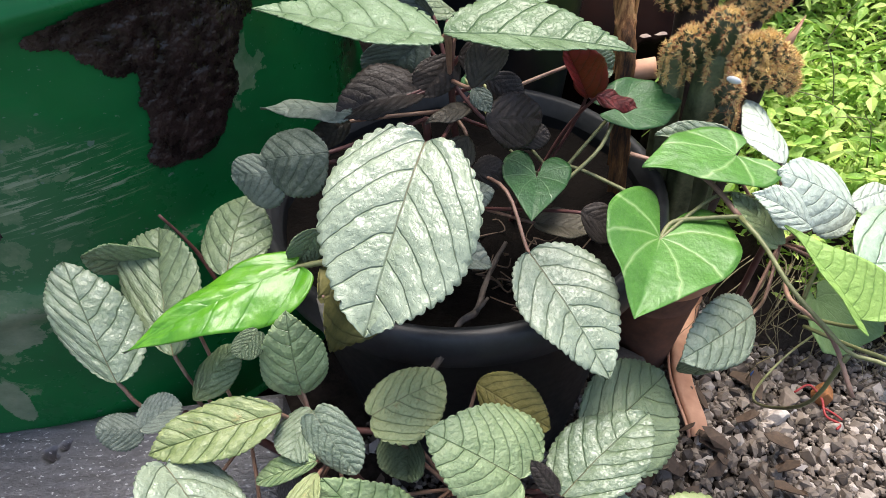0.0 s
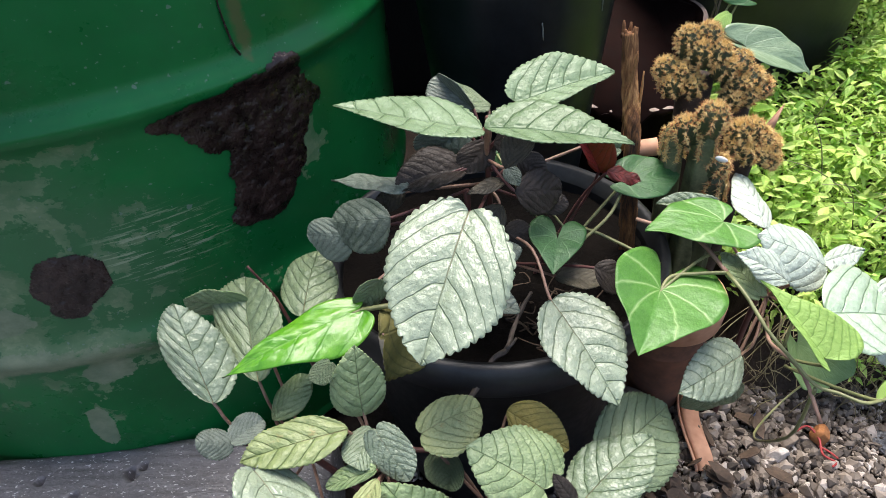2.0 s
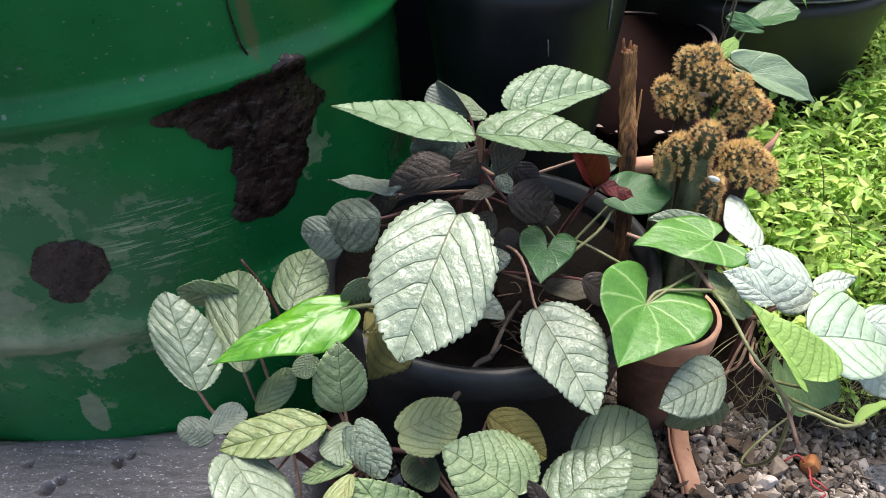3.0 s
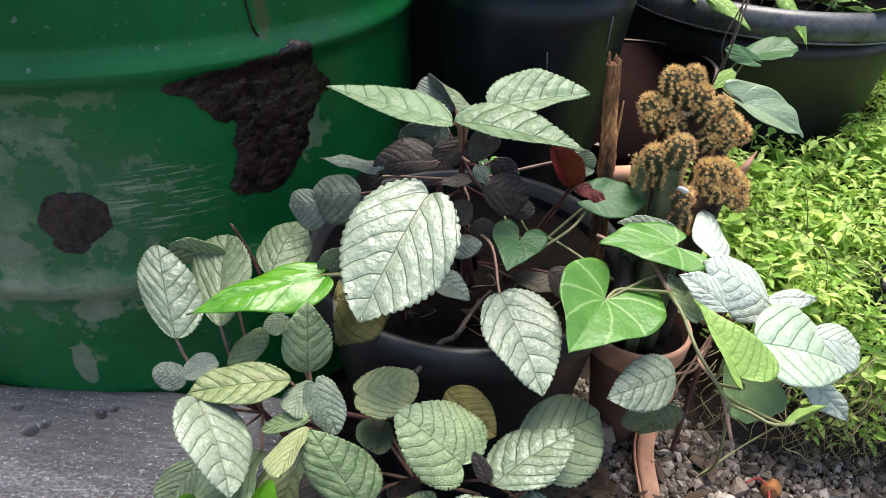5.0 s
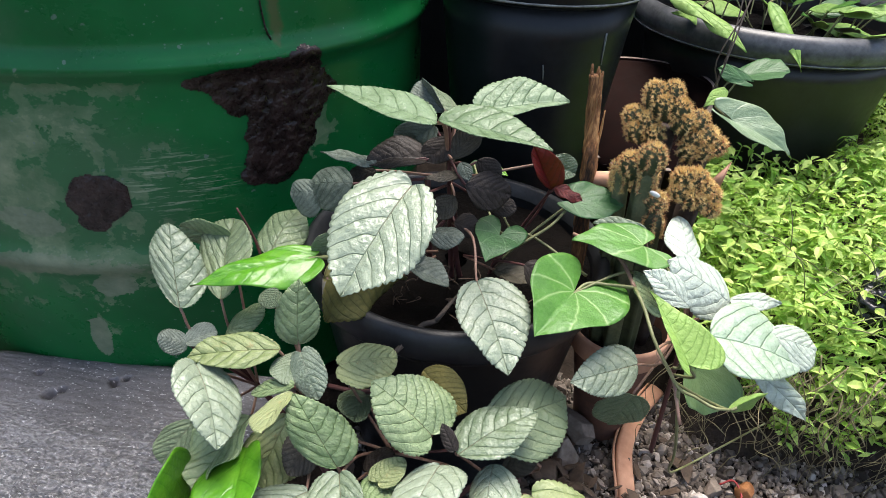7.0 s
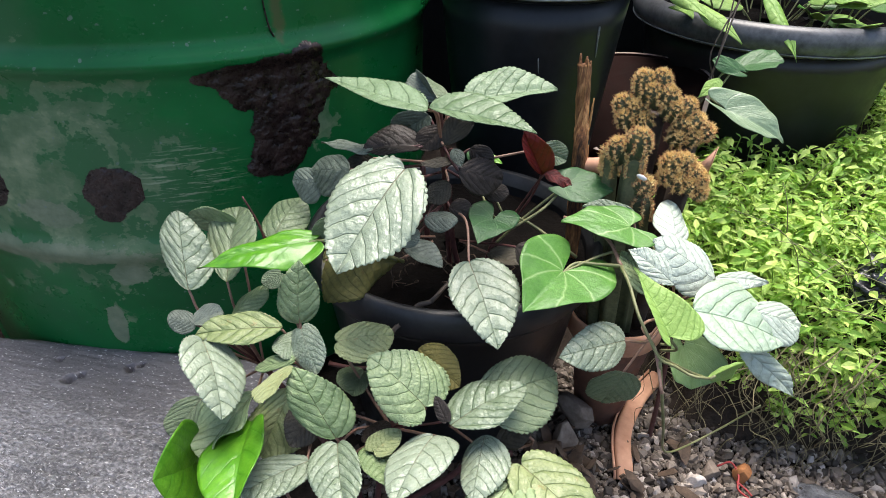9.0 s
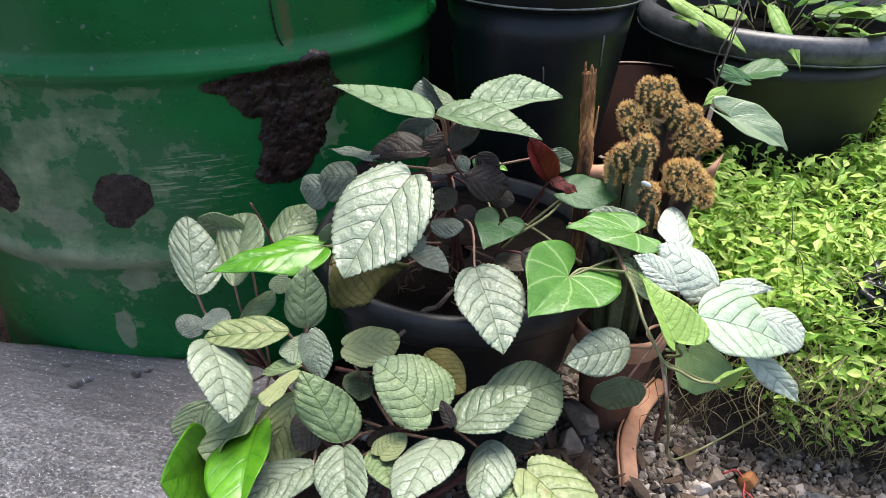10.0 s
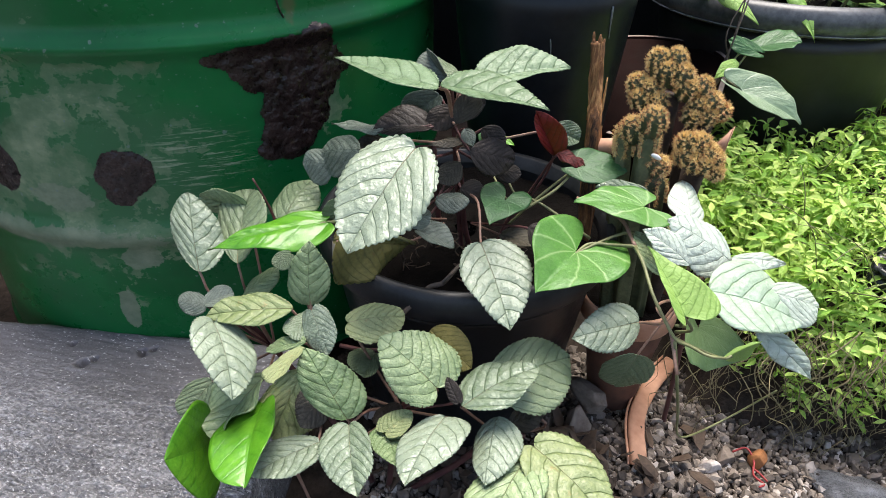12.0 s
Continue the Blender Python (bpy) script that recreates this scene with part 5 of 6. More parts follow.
leaf(pot_plant, (0.1046, 0.4411, 0.4964), (0.1899, 0.4701, 0.5079), (0.1252, 0.4775, 0.5205), (0.1373, 0.4262, 0.5033), MINT, arch=0.03, puff=0.8, stem=[(0.085, 0.42, 0.49), (0.078, 0.42, 0.455)])
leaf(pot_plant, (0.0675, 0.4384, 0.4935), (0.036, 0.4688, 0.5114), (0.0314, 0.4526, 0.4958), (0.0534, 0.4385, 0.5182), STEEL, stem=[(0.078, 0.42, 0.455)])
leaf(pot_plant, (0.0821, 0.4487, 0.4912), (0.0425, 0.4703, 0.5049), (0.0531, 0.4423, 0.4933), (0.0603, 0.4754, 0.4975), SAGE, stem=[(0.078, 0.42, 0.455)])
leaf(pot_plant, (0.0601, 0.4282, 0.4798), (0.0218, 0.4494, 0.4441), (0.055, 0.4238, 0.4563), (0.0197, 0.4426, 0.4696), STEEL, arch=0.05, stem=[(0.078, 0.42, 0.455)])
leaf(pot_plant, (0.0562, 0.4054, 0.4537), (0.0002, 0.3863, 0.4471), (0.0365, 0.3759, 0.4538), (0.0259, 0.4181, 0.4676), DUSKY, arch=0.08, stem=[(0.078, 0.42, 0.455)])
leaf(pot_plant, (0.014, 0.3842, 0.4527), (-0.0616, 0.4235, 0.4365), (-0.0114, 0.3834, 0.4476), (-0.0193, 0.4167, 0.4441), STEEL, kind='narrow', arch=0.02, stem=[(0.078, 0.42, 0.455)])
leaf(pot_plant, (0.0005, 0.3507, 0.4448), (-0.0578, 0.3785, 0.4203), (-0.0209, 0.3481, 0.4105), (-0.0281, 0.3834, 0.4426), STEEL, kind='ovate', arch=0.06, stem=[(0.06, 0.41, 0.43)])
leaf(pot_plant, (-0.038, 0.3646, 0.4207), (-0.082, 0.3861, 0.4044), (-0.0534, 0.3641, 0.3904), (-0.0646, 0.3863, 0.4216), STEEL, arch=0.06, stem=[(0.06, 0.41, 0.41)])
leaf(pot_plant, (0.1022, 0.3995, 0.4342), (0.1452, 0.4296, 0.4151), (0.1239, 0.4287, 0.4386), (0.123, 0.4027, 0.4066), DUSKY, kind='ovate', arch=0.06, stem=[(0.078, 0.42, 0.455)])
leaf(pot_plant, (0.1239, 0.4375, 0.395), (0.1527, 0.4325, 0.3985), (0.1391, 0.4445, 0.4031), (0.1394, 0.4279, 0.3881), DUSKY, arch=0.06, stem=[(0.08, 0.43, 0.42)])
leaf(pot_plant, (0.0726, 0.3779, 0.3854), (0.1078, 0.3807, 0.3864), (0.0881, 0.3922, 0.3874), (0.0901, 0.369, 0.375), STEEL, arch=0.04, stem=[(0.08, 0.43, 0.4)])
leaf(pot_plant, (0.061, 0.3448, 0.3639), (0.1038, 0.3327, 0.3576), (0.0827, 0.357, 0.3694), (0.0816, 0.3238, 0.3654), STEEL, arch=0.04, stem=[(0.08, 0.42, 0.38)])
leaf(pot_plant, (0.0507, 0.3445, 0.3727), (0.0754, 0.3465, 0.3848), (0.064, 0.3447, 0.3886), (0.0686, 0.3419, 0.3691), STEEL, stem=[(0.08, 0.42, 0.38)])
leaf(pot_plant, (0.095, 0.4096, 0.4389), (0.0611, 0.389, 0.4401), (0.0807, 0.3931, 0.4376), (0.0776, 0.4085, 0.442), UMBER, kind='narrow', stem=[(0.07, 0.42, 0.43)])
leaf(pot_plant, (0.1773, 0.4739, 0.4368), (0.2074, 0.4925, 0.4189), (0.199, 0.4898, 0.4409), (0.1914, 0.4684, 0.4222), SILVER, stem=[(0.1, 0.45, 0.42)])
leaf(pot_plant, (-0.0103, 0.2938, 0.3697), (0.045, 0.3652, 0.3305), (0.0067, 0.343, 0.3667), (0.0024, 0.2934, 0.318), WITHERED, kind='ovate', arch=0.0, curl=0.0, wave=1.2, stem=[(0.04, 0.37, 0.33), (0.07, 0.42, 0.33)])
leaf(pot_plant, (-0.0119, 0.3315, 0.3964), (-0.0312, 0.3292, 0.3673), (-0.0117, 0.3329, 0.3737), (-0.0326, 0.3257, 0.3877), SAGE, stem=[(0.05, 0.4, 0.4), (0.07, 0.42, 0.38)])
leaf(pot_plant, (-0.0804, 0.3224, 0.3652), (-0.0782, 0.3978, 0.3778), (-0.1066, 0.3629, 0.3677), (-0.0552, 0.3551, 0.3653), SAGE, kind='ovate', arch=0.07, stem=[(0, 0.36, 0.36), (0.07, 0.43, 0.33)])
leaf(pot_plant, (0.1411, 0.3969, 0.3416), (0.1807, 0.3839, 0.3401), (0.1654, 0.4059, 0.3464), (0.1572, 0.3758, 0.344), UMBER, stem=[(0.1, 0.43, 0.33)])
leaf(pot_plant, (0.1845, 0.4636, 0.4108), (0.1598, 0.4527, 0.4636), (0.1667, 0.444, 0.4372), (0.1939, 0.4538, 0.4445), CLARET, kind='ovate', wave=1.0, teeth=0.02, stem=[(0.17, 0.47, 0.37), (0.13, 0.46, 0.3)])
leaf(pot_plant, (0.1878, 0.4496, 0.421), (0.2187, 0.4446, 0.4119), (0.2028, 0.4548, 0.4203), (0.2003, 0.4407, 0.4127), CLARET, kind='ovate', wave=1.2, teeth=0.02, stem=[(0.165, 0.47, 0.37), (0.13, 0.46, 0.3)])
leaf(ground_plant, (-0.1475, 0.2593, 0.33), (-0.185, 0.3187, 0.3862), (-0.1913, 0.2874, 0.3596), (-0.1361, 0.2964, 0.3495), SILVER, kind='ovate', arch=0.05, stem=[(-0.135, 0.262, 0.29), (-0.1, 0.3, 0.2)])
leaf(ground_plant, (-0.1143, 0.2781, 0.3343), (-0.1425, 0.371, 0.3701), (-0.1616, 0.3299, 0.3551), (-0.096, 0.3178, 0.3671), SAGE, kind='ovate', arch=0.05, stem=[(-0.112, 0.285, 0.28), (-0.1, 0.3, 0.2)])
leaf(ground_plant, (-0.1366, 0.3456, 0.3588), (-0.1895, 0.3397, 0.3695), (-0.1707, 0.3437, 0.3472), (-0.1547, 0.3383, 0.3833), PALE, stem=[(-0.1, 0.3, 0.2)])
leaf(ground_plant, (-0.1334, 0.2397, 0.3059), (-0.1609, 0.2359, 0.3099), (-0.1447, 0.2279, 0.298), (-0.1505, 0.2481, 0.312), STEEL, kind='round', teeth=0.09, stem=[(-0.1, 0.3, 0.2)])
leaf(ground_plant, (-0.1328, 0.2406, 0.3059), (-0.1078, 0.2543, 0.315), (-0.1277, 0.2582, 0.3166), (-0.1109, 0.2382, 0.3113), STEEL, kind='round', teeth=0.09, stem=[(-0.1, 0.3, 0.2)])
leaf(ground_plant, (-0.0356, 0.2417, 0.3195), (-0.1183, 0.2176, 0.3114), (-0.0652, 0.2125, 0.3139), (-0.0828, 0.2469, 0.3238), YELLOWING, kind='ovate', arch=0.04, stem=[(-0.02, 0.27, 0.22)])
leaf(ground_plant, (-0.1029, 0.2083, 0.3138), (-0.0525, 0.1465, 0.2842), (-0.062, 0.2038, 0.2889), (-0.1013, 0.1689, 0.3185), SILVER, arch=0.08, stem=[(-0.09, 0.225, 0.29), (-0.1, 0.3, 0.2)])
leaf(ground_plant, (-0.0269, 0.2611, 0.311), (-0.0267, 0.275, 0.3788), (-0.0532, 0.2691, 0.3298), (-0.0064, 0.2717, 0.3385), PALE, kind='ovate', arch=0.05, stem=[(-0.02, 0.25, 0.28), (-0.02, 0.27, 0.22)])
leaf(ground_plant, (-0.1064, 0.2652, 0.3009), (-0.0782, 0.2978, 0.3212), (-0.1035, 0.2932, 0.3091), (-0.0778, 0.2741, 0.3079), PALE, kind='ovate', stem=[(-0.1, 0.3, 0.2)])
leaf(ground_plant, (-0.0185, 0.2488, 0.3111), (-0.0278, 0.215, 0.3083), (-0.0108, 0.2239, 0.303), (-0.0402, 0.2349, 0.3082), SILVER, kind='round', stem=[(-0.02, 0.27, 0.22)])
leaf(ground_plant, (-0.0114, 0.2343, 0.3275), (0.0152, 0.2073, 0.3019), (0.0164, 0.2245, 0.3271), (-0.0153, 0.2227, 0.3033), SILVER, kind='round', stem=[(-0.02, 0.27, 0.22)])
leaf(ground_plant, (-0.0119, 0.2145, 0.3057), (-0.0532, 0.2108, 0.2869), (-0.0336, 0.2057, 0.2942), (-0.036, 0.2223, 0.299), PALE, stem=[(-0.02, 0.27, 0.22)])
leaf(ground_plant, (-0.0096, 0.2065, 0.3065), (-0.0146, 0.1569, 0.3046), (-0.0038, 0.1747, 0.3141), (-0.034, 0.1783, 0.2978), YELLOWING, kind='ovate', arch=0.05, wave=0.4, stem=[(-0.02, 0.27, 0.22)])
leaf(ground_plant, (0.04, 0.1805, 0.2505), (-0.0038, 0.1984, 0.3137), (0.0005, 0.1776, 0.2757), (0.0478, 0.2054, 0.2758), PALE, kind='ovate', arch=0.06, stem=[(0.05, 0.19, 0.22), (0.07, 0.25, 0.2)])
leaf(ground_plant, (0.1172, 0.2148, 0.2788), (0.058, 0.2288, 0.3162), (0.0861, 0.1933, 0.2832), (0.1199, 0.2515, 0.3029), PALE, kind='round', arch=0.1, curl=-0.3, stem=[(0.11, 0.235, 0.25), (0.07, 0.25, 0.2)])
leaf(ground_plant, (0.0229, 0.2415, 0.3147), (0.0687, 0.2745, 0.3053), (0.0371, 0.2756, 0.3143), (0.0554, 0.2285, 0.3072), YELLOWING, kind='round', arch=0.08, stem=[(0.07, 0.25, 0.2)])
leaf(ground_plant, (0.1442, 0.2086, 0.2682), (0.2067, 0.2557, 0.2907), (0.1485, 0.2489, 0.2785), (0.1899, 0.2084, 0.2828), SILVER, kind='ovate', arch=0.07, stem=[(0.14, 0.24, 0.23), (0.17, 0.27, 0.17)])
leaf(ground_plant, (0.1603, 0.2372, 0.2728), (0.2339, 0.307, 0.2644), (0.1812, 0.2988, 0.2803), (0.2192, 0.24, 0.2481), SAGE, kind='ovate', arch=0.05, stem=[(0.22, 0.27, 0.2), (0.17, 0.27, 0.17)])
leaf(ground_plant, (0.0908, 0.2876, 0.2833), (0.1418, 0.257, 0.2701), (0.124, 0.2883, 0.2883), (0.1076, 0.2595, 0.2644), WITHERED, kind='ovate', arch=0.04, stem=[(0.07, 0.25, 0.2)])
leaf(ground_plant, (0.0441, 0.175, 0.25), (0.0768, 0.1105, 0.2403), (0.0788, 0.1464, 0.258), (0.0282, 0.1424, 0.2413), SILVER, arch=0.06, stem=[(0.05, 0.215, 0.23), (0.07, 0.25, 0.2)])
leaf(ground_plant, (0.1293, 0.2033, 0.2554), (0.1155, 0.1208, 0.2556), (0.1567, 0.1777, 0.2615), (0.0977, 0.1741, 0.2496), SILVER, kind='ovate', arch=0.07, stem=[(0.13, 0.225, 0.23), (0.07, 0.25, 0.2)])
leaf(ground_plant, (0.1755, 0.2202, 0.251), (0.178, 0.1515, 0.2397), (0.2043, 0.1934, 0.2457), (0.1591, 0.1938, 0.2348), SILVER, kind='ovate', arch=0.06, stem=[(0.165, 0.245, 0.21), (0.17, 0.27, 0.17)])
leaf(ground_plant, (0.2135, 0.2039, 0.2404), (0.2915, 0.1533, 0.2193), (0.2628, 0.214, 0.2366), (0.2239, 0.1603, 0.2338), YELLOWING, arch=0.06, stem=[(0.2, 0.235, 0.2), (0.17, 0.27, 0.17)])
leaf(ground_plant, (0.208, 0.1899, 0.238), (0.1844, 0.1094, 0.2213), (0.2291, 0.1497, 0.2358), (0.1638, 0.1517, 0.2252), PALE, arch=0.06, stem=[(0.2, 0.2, 0.2), (0.17, 0.27, 0.17)])
leaf(ground_plant, (0.078, 0.1842, 0.2415), (0.1004, 0.1495, 0.2401), (0.1047, 0.1753, 0.2389), (0.0691, 0.164, 0.2445), PALE, kind='round', stem=[(0.07, 0.25, 0.2)])
leaf(ground_plant, (0.0798, 0.1766, 0.2489), (0.0971, 0.2009, 0.2571), (0.0727, 0.1895, 0.2543), (0.0984, 0.1786, 0.2524), YELLOWING, kind='round', stem=[(0.07, 0.25, 0.2)])
leaf(ground_plant, (0.0667, 0.1964, 0.2351), (0.0754, 0.2262, 0.2357), (0.0576, 0.2137, 0.2324), (0.0841, 0.2067, 0.237), DUSKY, kind='round', stem=[(0.07, 0.25, 0.2)])
leaf(ground_plant, (0.018, 0.1616, 0.2328), (-0.0357, 0.1228, 0.2146), (0.014, 0.1291, 0.2276), (-0.0276, 0.1551, 0.226), SILVER, stem=[(-0.02, 0.27, 0.22)])
leaf(ground_plant, (-0.0635, 0.2186, 0.2455), (-0.0832, 0.1425, 0.2245), (-0.0528, 0.171, 0.253), (-0.1086, 0.1876, 0.2363), PALE, arch=0.05, wave=1.2, stem=[(-0.1, 0.3, 0.2)])
leaf(ground_plant, (-0.0185, 0.2149, 0.2667), (-0.0424, 0.1781, 0.2035), (0.0037, 0.1923, 0.2248), (-0.0597, 0.1897, 0.2334), YELLOWING, wave=1.2, stem=[(-0.02, 0.27, 0.22)])
leaf(ground_plant, (-0.1193, 0.2047, 0.2345), (-0.1427, 0.1773, 0.1995), (-0.1151, 0.18, 0.213), (-0.1501, 0.1929, 0.223), SAGE, stem=[(-0.1, 0.3, 0.2)])
leaf(ground_plant, (0.0419, 0.257, 0.2668), (0.0422, 0.2203, 0.2682), (0.0543, 0.2295, 0.2719), (0.0217, 0.2349, 0.2777), SAGE, kind='round', stem=[(0.07, 0.25, 0.2)])
leaf(ground_plant, (0.14, 0.21, 0.27), (0.125, 0.225, 0.285), (0.1283, 0.2136, 0.2727), (0.1397, 0.2184, 0.2793), DUSKY, teeth=0.12, stem=[(0.07, 0.25, 0.2)])
leaf(broad_plant, (-0.0995, 0.1578, 0.201), (-0.1004, 0.0995, 0.2428), (-0.0824, 0.1185, 0.1682), (-0.1026, 0.1561, 0.2594), GLOSS, kind='oval', arch=0.06, teeth=0, puff=0.4, stem=[(-0.05, 0.2, 0.15), (-0.03, 0.22, 0.02)])
leaf(broad_plant, (-0.0546, 0.1955, 0.2363), (-0.0221, 0.0962, 0.236), (-0.02, 0.1548, 0.2558), (-0.0743, 0.1274, 0.2339), GLOSS, kind='oval', arch=0.06, teeth=0, puff=0.5, stem=[(-0.04, 0.2, 0.15), (-0.03, 0.22, 0.02)])
leaf(vine, (-0.0305, 0.3211, 0.3735), (-0.1334, 0.2621, 0.3575), (-0.038, 0.2821, 0.3611), (-0.0688, 0.3217, 0.3752), GLOSS, kind='halberd', arch=0.05, teeth=0, puff=0.7, stem=[(0.002, 0.325, 0.374), (0.05, 0.37, 0.33)], stem_mat=VINE_STEM, stem_r=0.002)
leaf(vine, (0.2234, 0.3523, 0.3612), (0.1935, 0.284, 0.354), (0.273, 0.3301, 0.3607), (0.1843, 0.3555, 0.3886), VINE, kind='heart', arch=0.04, teeth=0, puff=0.6, stem=[(0.27, 0.385, 0.372), (0.3, 0.39, 0.365)], stem_mat=VINE_STEM, stem_r=0.0014)
leaf(vine, (0.1404, 0.4055, 0.3786), (0.1331, 0.3613, 0.3727), (0.167, 0.4115, 0.3749), (0.1144, 0.4097, 0.3879), VINE_DEEP, kind='heart', arch=0.03, teeth=0, puff=0.6, stem=[(0.17, 0.43, 0.37), (0.235, 0.4, 0.35)], stem_mat=VINE_STEM, stem_r=0.0014)
leaf(vine, (0.2112, 0.466, 0.4), (0.2644, 0.4813, 0.3936), (0.2228, 0.4946, 0.4099), (0.2343, 0.4482, 0.3907), VINE_DEEP, kind='heart', arch=0.05, teeth=0, puff=0.6, stem=[(0.19, 0.43, 0.385), (0.158, 0.41, 0.365)], stem_mat=VINE_STEM, stem_r=0.0014)
leaf(vine, (0.2828, 0.4027, 0.3954), (0.2135, 0.3914, 0.3963), (0.2938, 0.37, 0.3909), (0.2605, 0.4301, 0.4016), VINE, kind='arrow', arch=0.04, teeth=0, puff=0.6, stem=[(0.31, 0.4, 0.375), (0.32, 0.385, 0.36)], stem_mat=VINE_STEM)
leaf(vine, (0.3232, 0.2685, 0.3668), (0.2858, 0.3177, 0.4012), (0.3106, 0.2624, 0.3782), (0.3478, 0.282, 0.3812), FRESH, kind='halberd', arch=0.05, teeth=0, puff=0.7, stem=[(0.335, 0.285, 0.34), (0.33, 0.33, 0.3)], stem_mat=VINE_STEM)
leaf(vine, (0.3573, 0.2434, 0.3488), (0.3839, 0.2545, 0.3643), (0.3791, 0.2637, 0.3348), (0.3693, 0.2617, 0.3475), FRESH, kind='halberd', teeth=0, puff=0.6, under=FRESH, stem=[(0.34, 0.28, 0.325), (0.33, 0.32, 0.3)], stem_mat=VINE_STEM)
leaf(vine, (0.3545, 0.3535, 0.2911), (0.365, 0.3162, 0.2684), (0.398, 0.3347, 0.2894), (0.3423, 0.3185, 0.286), VINE_UNDER, kind='heart', teeth=0, puff=0.4, stem=[(0.33, 0.34, 0.3)], stem_mat=VINE_STEM)
leaf(side_plant, (0.2938, 0.3259, 0.3078), (0.2322, 0.2877, 0.3047), (0.2766, 0.2935, 0.2917), (0.2652, 0.3316, 0.3206), SILVER, kind='ovate', arch=0.06, stem=[(0.325, 0.37, 0.28), (0.345, 0.41, 0.3)])
leaf(side_plant, (0.3029, 0.3538, 0.2413), (0.2867, 0.3678, 0.1785), (0.3227, 0.3618, 0.2085), (0.268, 0.3603, 0.2101), SAGE, stem=[(0.345, 0.41, 0.3)])
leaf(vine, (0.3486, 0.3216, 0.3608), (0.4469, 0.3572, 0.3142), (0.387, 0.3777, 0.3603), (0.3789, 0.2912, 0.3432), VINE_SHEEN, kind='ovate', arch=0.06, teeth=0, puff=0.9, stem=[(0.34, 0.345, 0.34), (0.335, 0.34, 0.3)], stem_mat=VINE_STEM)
leaf(side_plant, (0.3724, 0.3816, 0.3581), (0.306, 0.3813, 0.3965), (0.3407, 0.3604, 0.3516), (0.3481, 0.4059, 0.3825), LIT_SILVER, kind='ovate', arch=0.06, stem=[(0.345, 0.41, 0.3)])
leaf(side_plant, (0.3326, 0.3605, 0.3599), (0.2829, 0.3616, 0.3924), (0.3008, 0.3488, 0.3722), (0.3138, 0.3739, 0.3853), LIT_SILVER, kind='narrow', arch=0.08, stem=[(0.345, 0.41, 0.3)])
leaf(side_plant, (0.3354, 0.4315, 0.3654), (0.326, 0.5024, 0.3817), (0.3105, 0.4546, 0.3752), (0.3501, 0.4745, 0.3606), LIT_SILVER, kind='ovate', arch=0.06, stem=[(0.345, 0.41, 0.3)])
leaf(side_plant, (0.3743, 0.3927, 0.3547), (0.4414, 0.4428, 0.3261), (0.4081, 0.43, 0.3426), (0.3963, 0.3951, 0.3405), LIT_SILVER, kind='narrow', arch=0.05, stem=[(0.345, 0.41, 0.3)])
leaf(side_plant, (0.4046, 0.358, 0.3449), (0.4627, 0.3781, 0.3212), (0.4372, 0.3888, 0.3385), (0.4395, 0.349, 0.3153), LIT_SILVER, kind='ovate', arch=0.06, stem=[(0.4, 0.36, 0.32), (0.345, 0.41, 0.3)])
leaf(side_plant, (0.4079, 0.3491, 0.3066), (0.4787, 0.3681, 0.2377), (0.4522, 0.3705, 0.2786), (0.4237, 0.342, 0.279), LIT_SILVER, kind='narrow', arch=0.04, stem=[(0.38, 0.36, 0.31), (0.345, 0.41, 0.3)])
leaf(side_plant, (0.2842, 0.4267, 0.3974), (0.2322, 0.4349, 0.3928), (0.2598, 0.4211, 0.3979), (0.2593, 0.4362, 0.4037), SILVER, stem=[(0.3, 0.42, 0.36), (0.345, 0.41, 0.3)])
leaf(side_plant, (0.3082, 0.3531, 0.3521), (0.2775, 0.3828, 0.377), (0.2828, 0.3532, 0.3657), (0.3097, 0.3769, 0.3606), PALE, arch=0.06, stem=[(0.345, 0.41, 0.3)])
leaf(vine, (0.087, 0.527, 0.4), (0.102, 0.519, 0.385), (0.0982, 0.5266, 0.3977), (0.0878, 0.521, 0.3903), VINE_DEEP, kind='oval', teeth=0, puff=0.5, stem=[(0.13, 0.44, 0.37), (0.16, 0.42, 0.365)], stem_mat=VINE_STEM, stem_r=0.0012)
leaf(vine, (0.098, 0.523, 0.405), (0.132, 0.512, 0.395), (0.1138, 0.5228, 0.4038), (0.1094, 0.5144, 0.3982), GLOSS, kind='oval', teeth=0, puff=0.5, stem=[(0.14, 0.44, 0.38), (0.16, 0.42, 0.365)], stem_mat=VINE_STEM, stem_r=0.0012)
leaf(far_vine, (0.4105, 0.7624, 0.4042), (0.4959, 0.7524, 0.3675), (0.4494, 0.7837, 0.418), (0.4391, 0.7309, 0.3904), VINE_PALE, kind='heart', arch=0.05, teeth=0, puff=0.6, stem=[(0.39, 0.79, 0.41), (0.4, 0.83, 0.4)], stem_mat=VINE_STEM)
leaf(far_vine, (0.4294, 0.8424, 0.4379), (0.3879, 0.8444, 0.4504), (0.4042, 0.8352, 0.4354), (0.4097, 0.8521, 0.4541), VINE_DEEP, kind='heart', teeth=0, stem=[(0.405, 0.84, 0.43), (0.4, 0.83, 0.4)], stem_mat=VINE_STEM)
leaf(far_vine, (0.4392, 0.8703, 0.4375), (0.4936, 0.869, 0.4495), (0.4668, 0.9032, 0.4567), (0.4641, 0.8365, 0.4454), VINE_DEEP, kind='heart', teeth=0, stem=[(0.425, 0.85, 0.44), (0.4, 0.83, 0.4)], stem_mat=VINE_STEM)
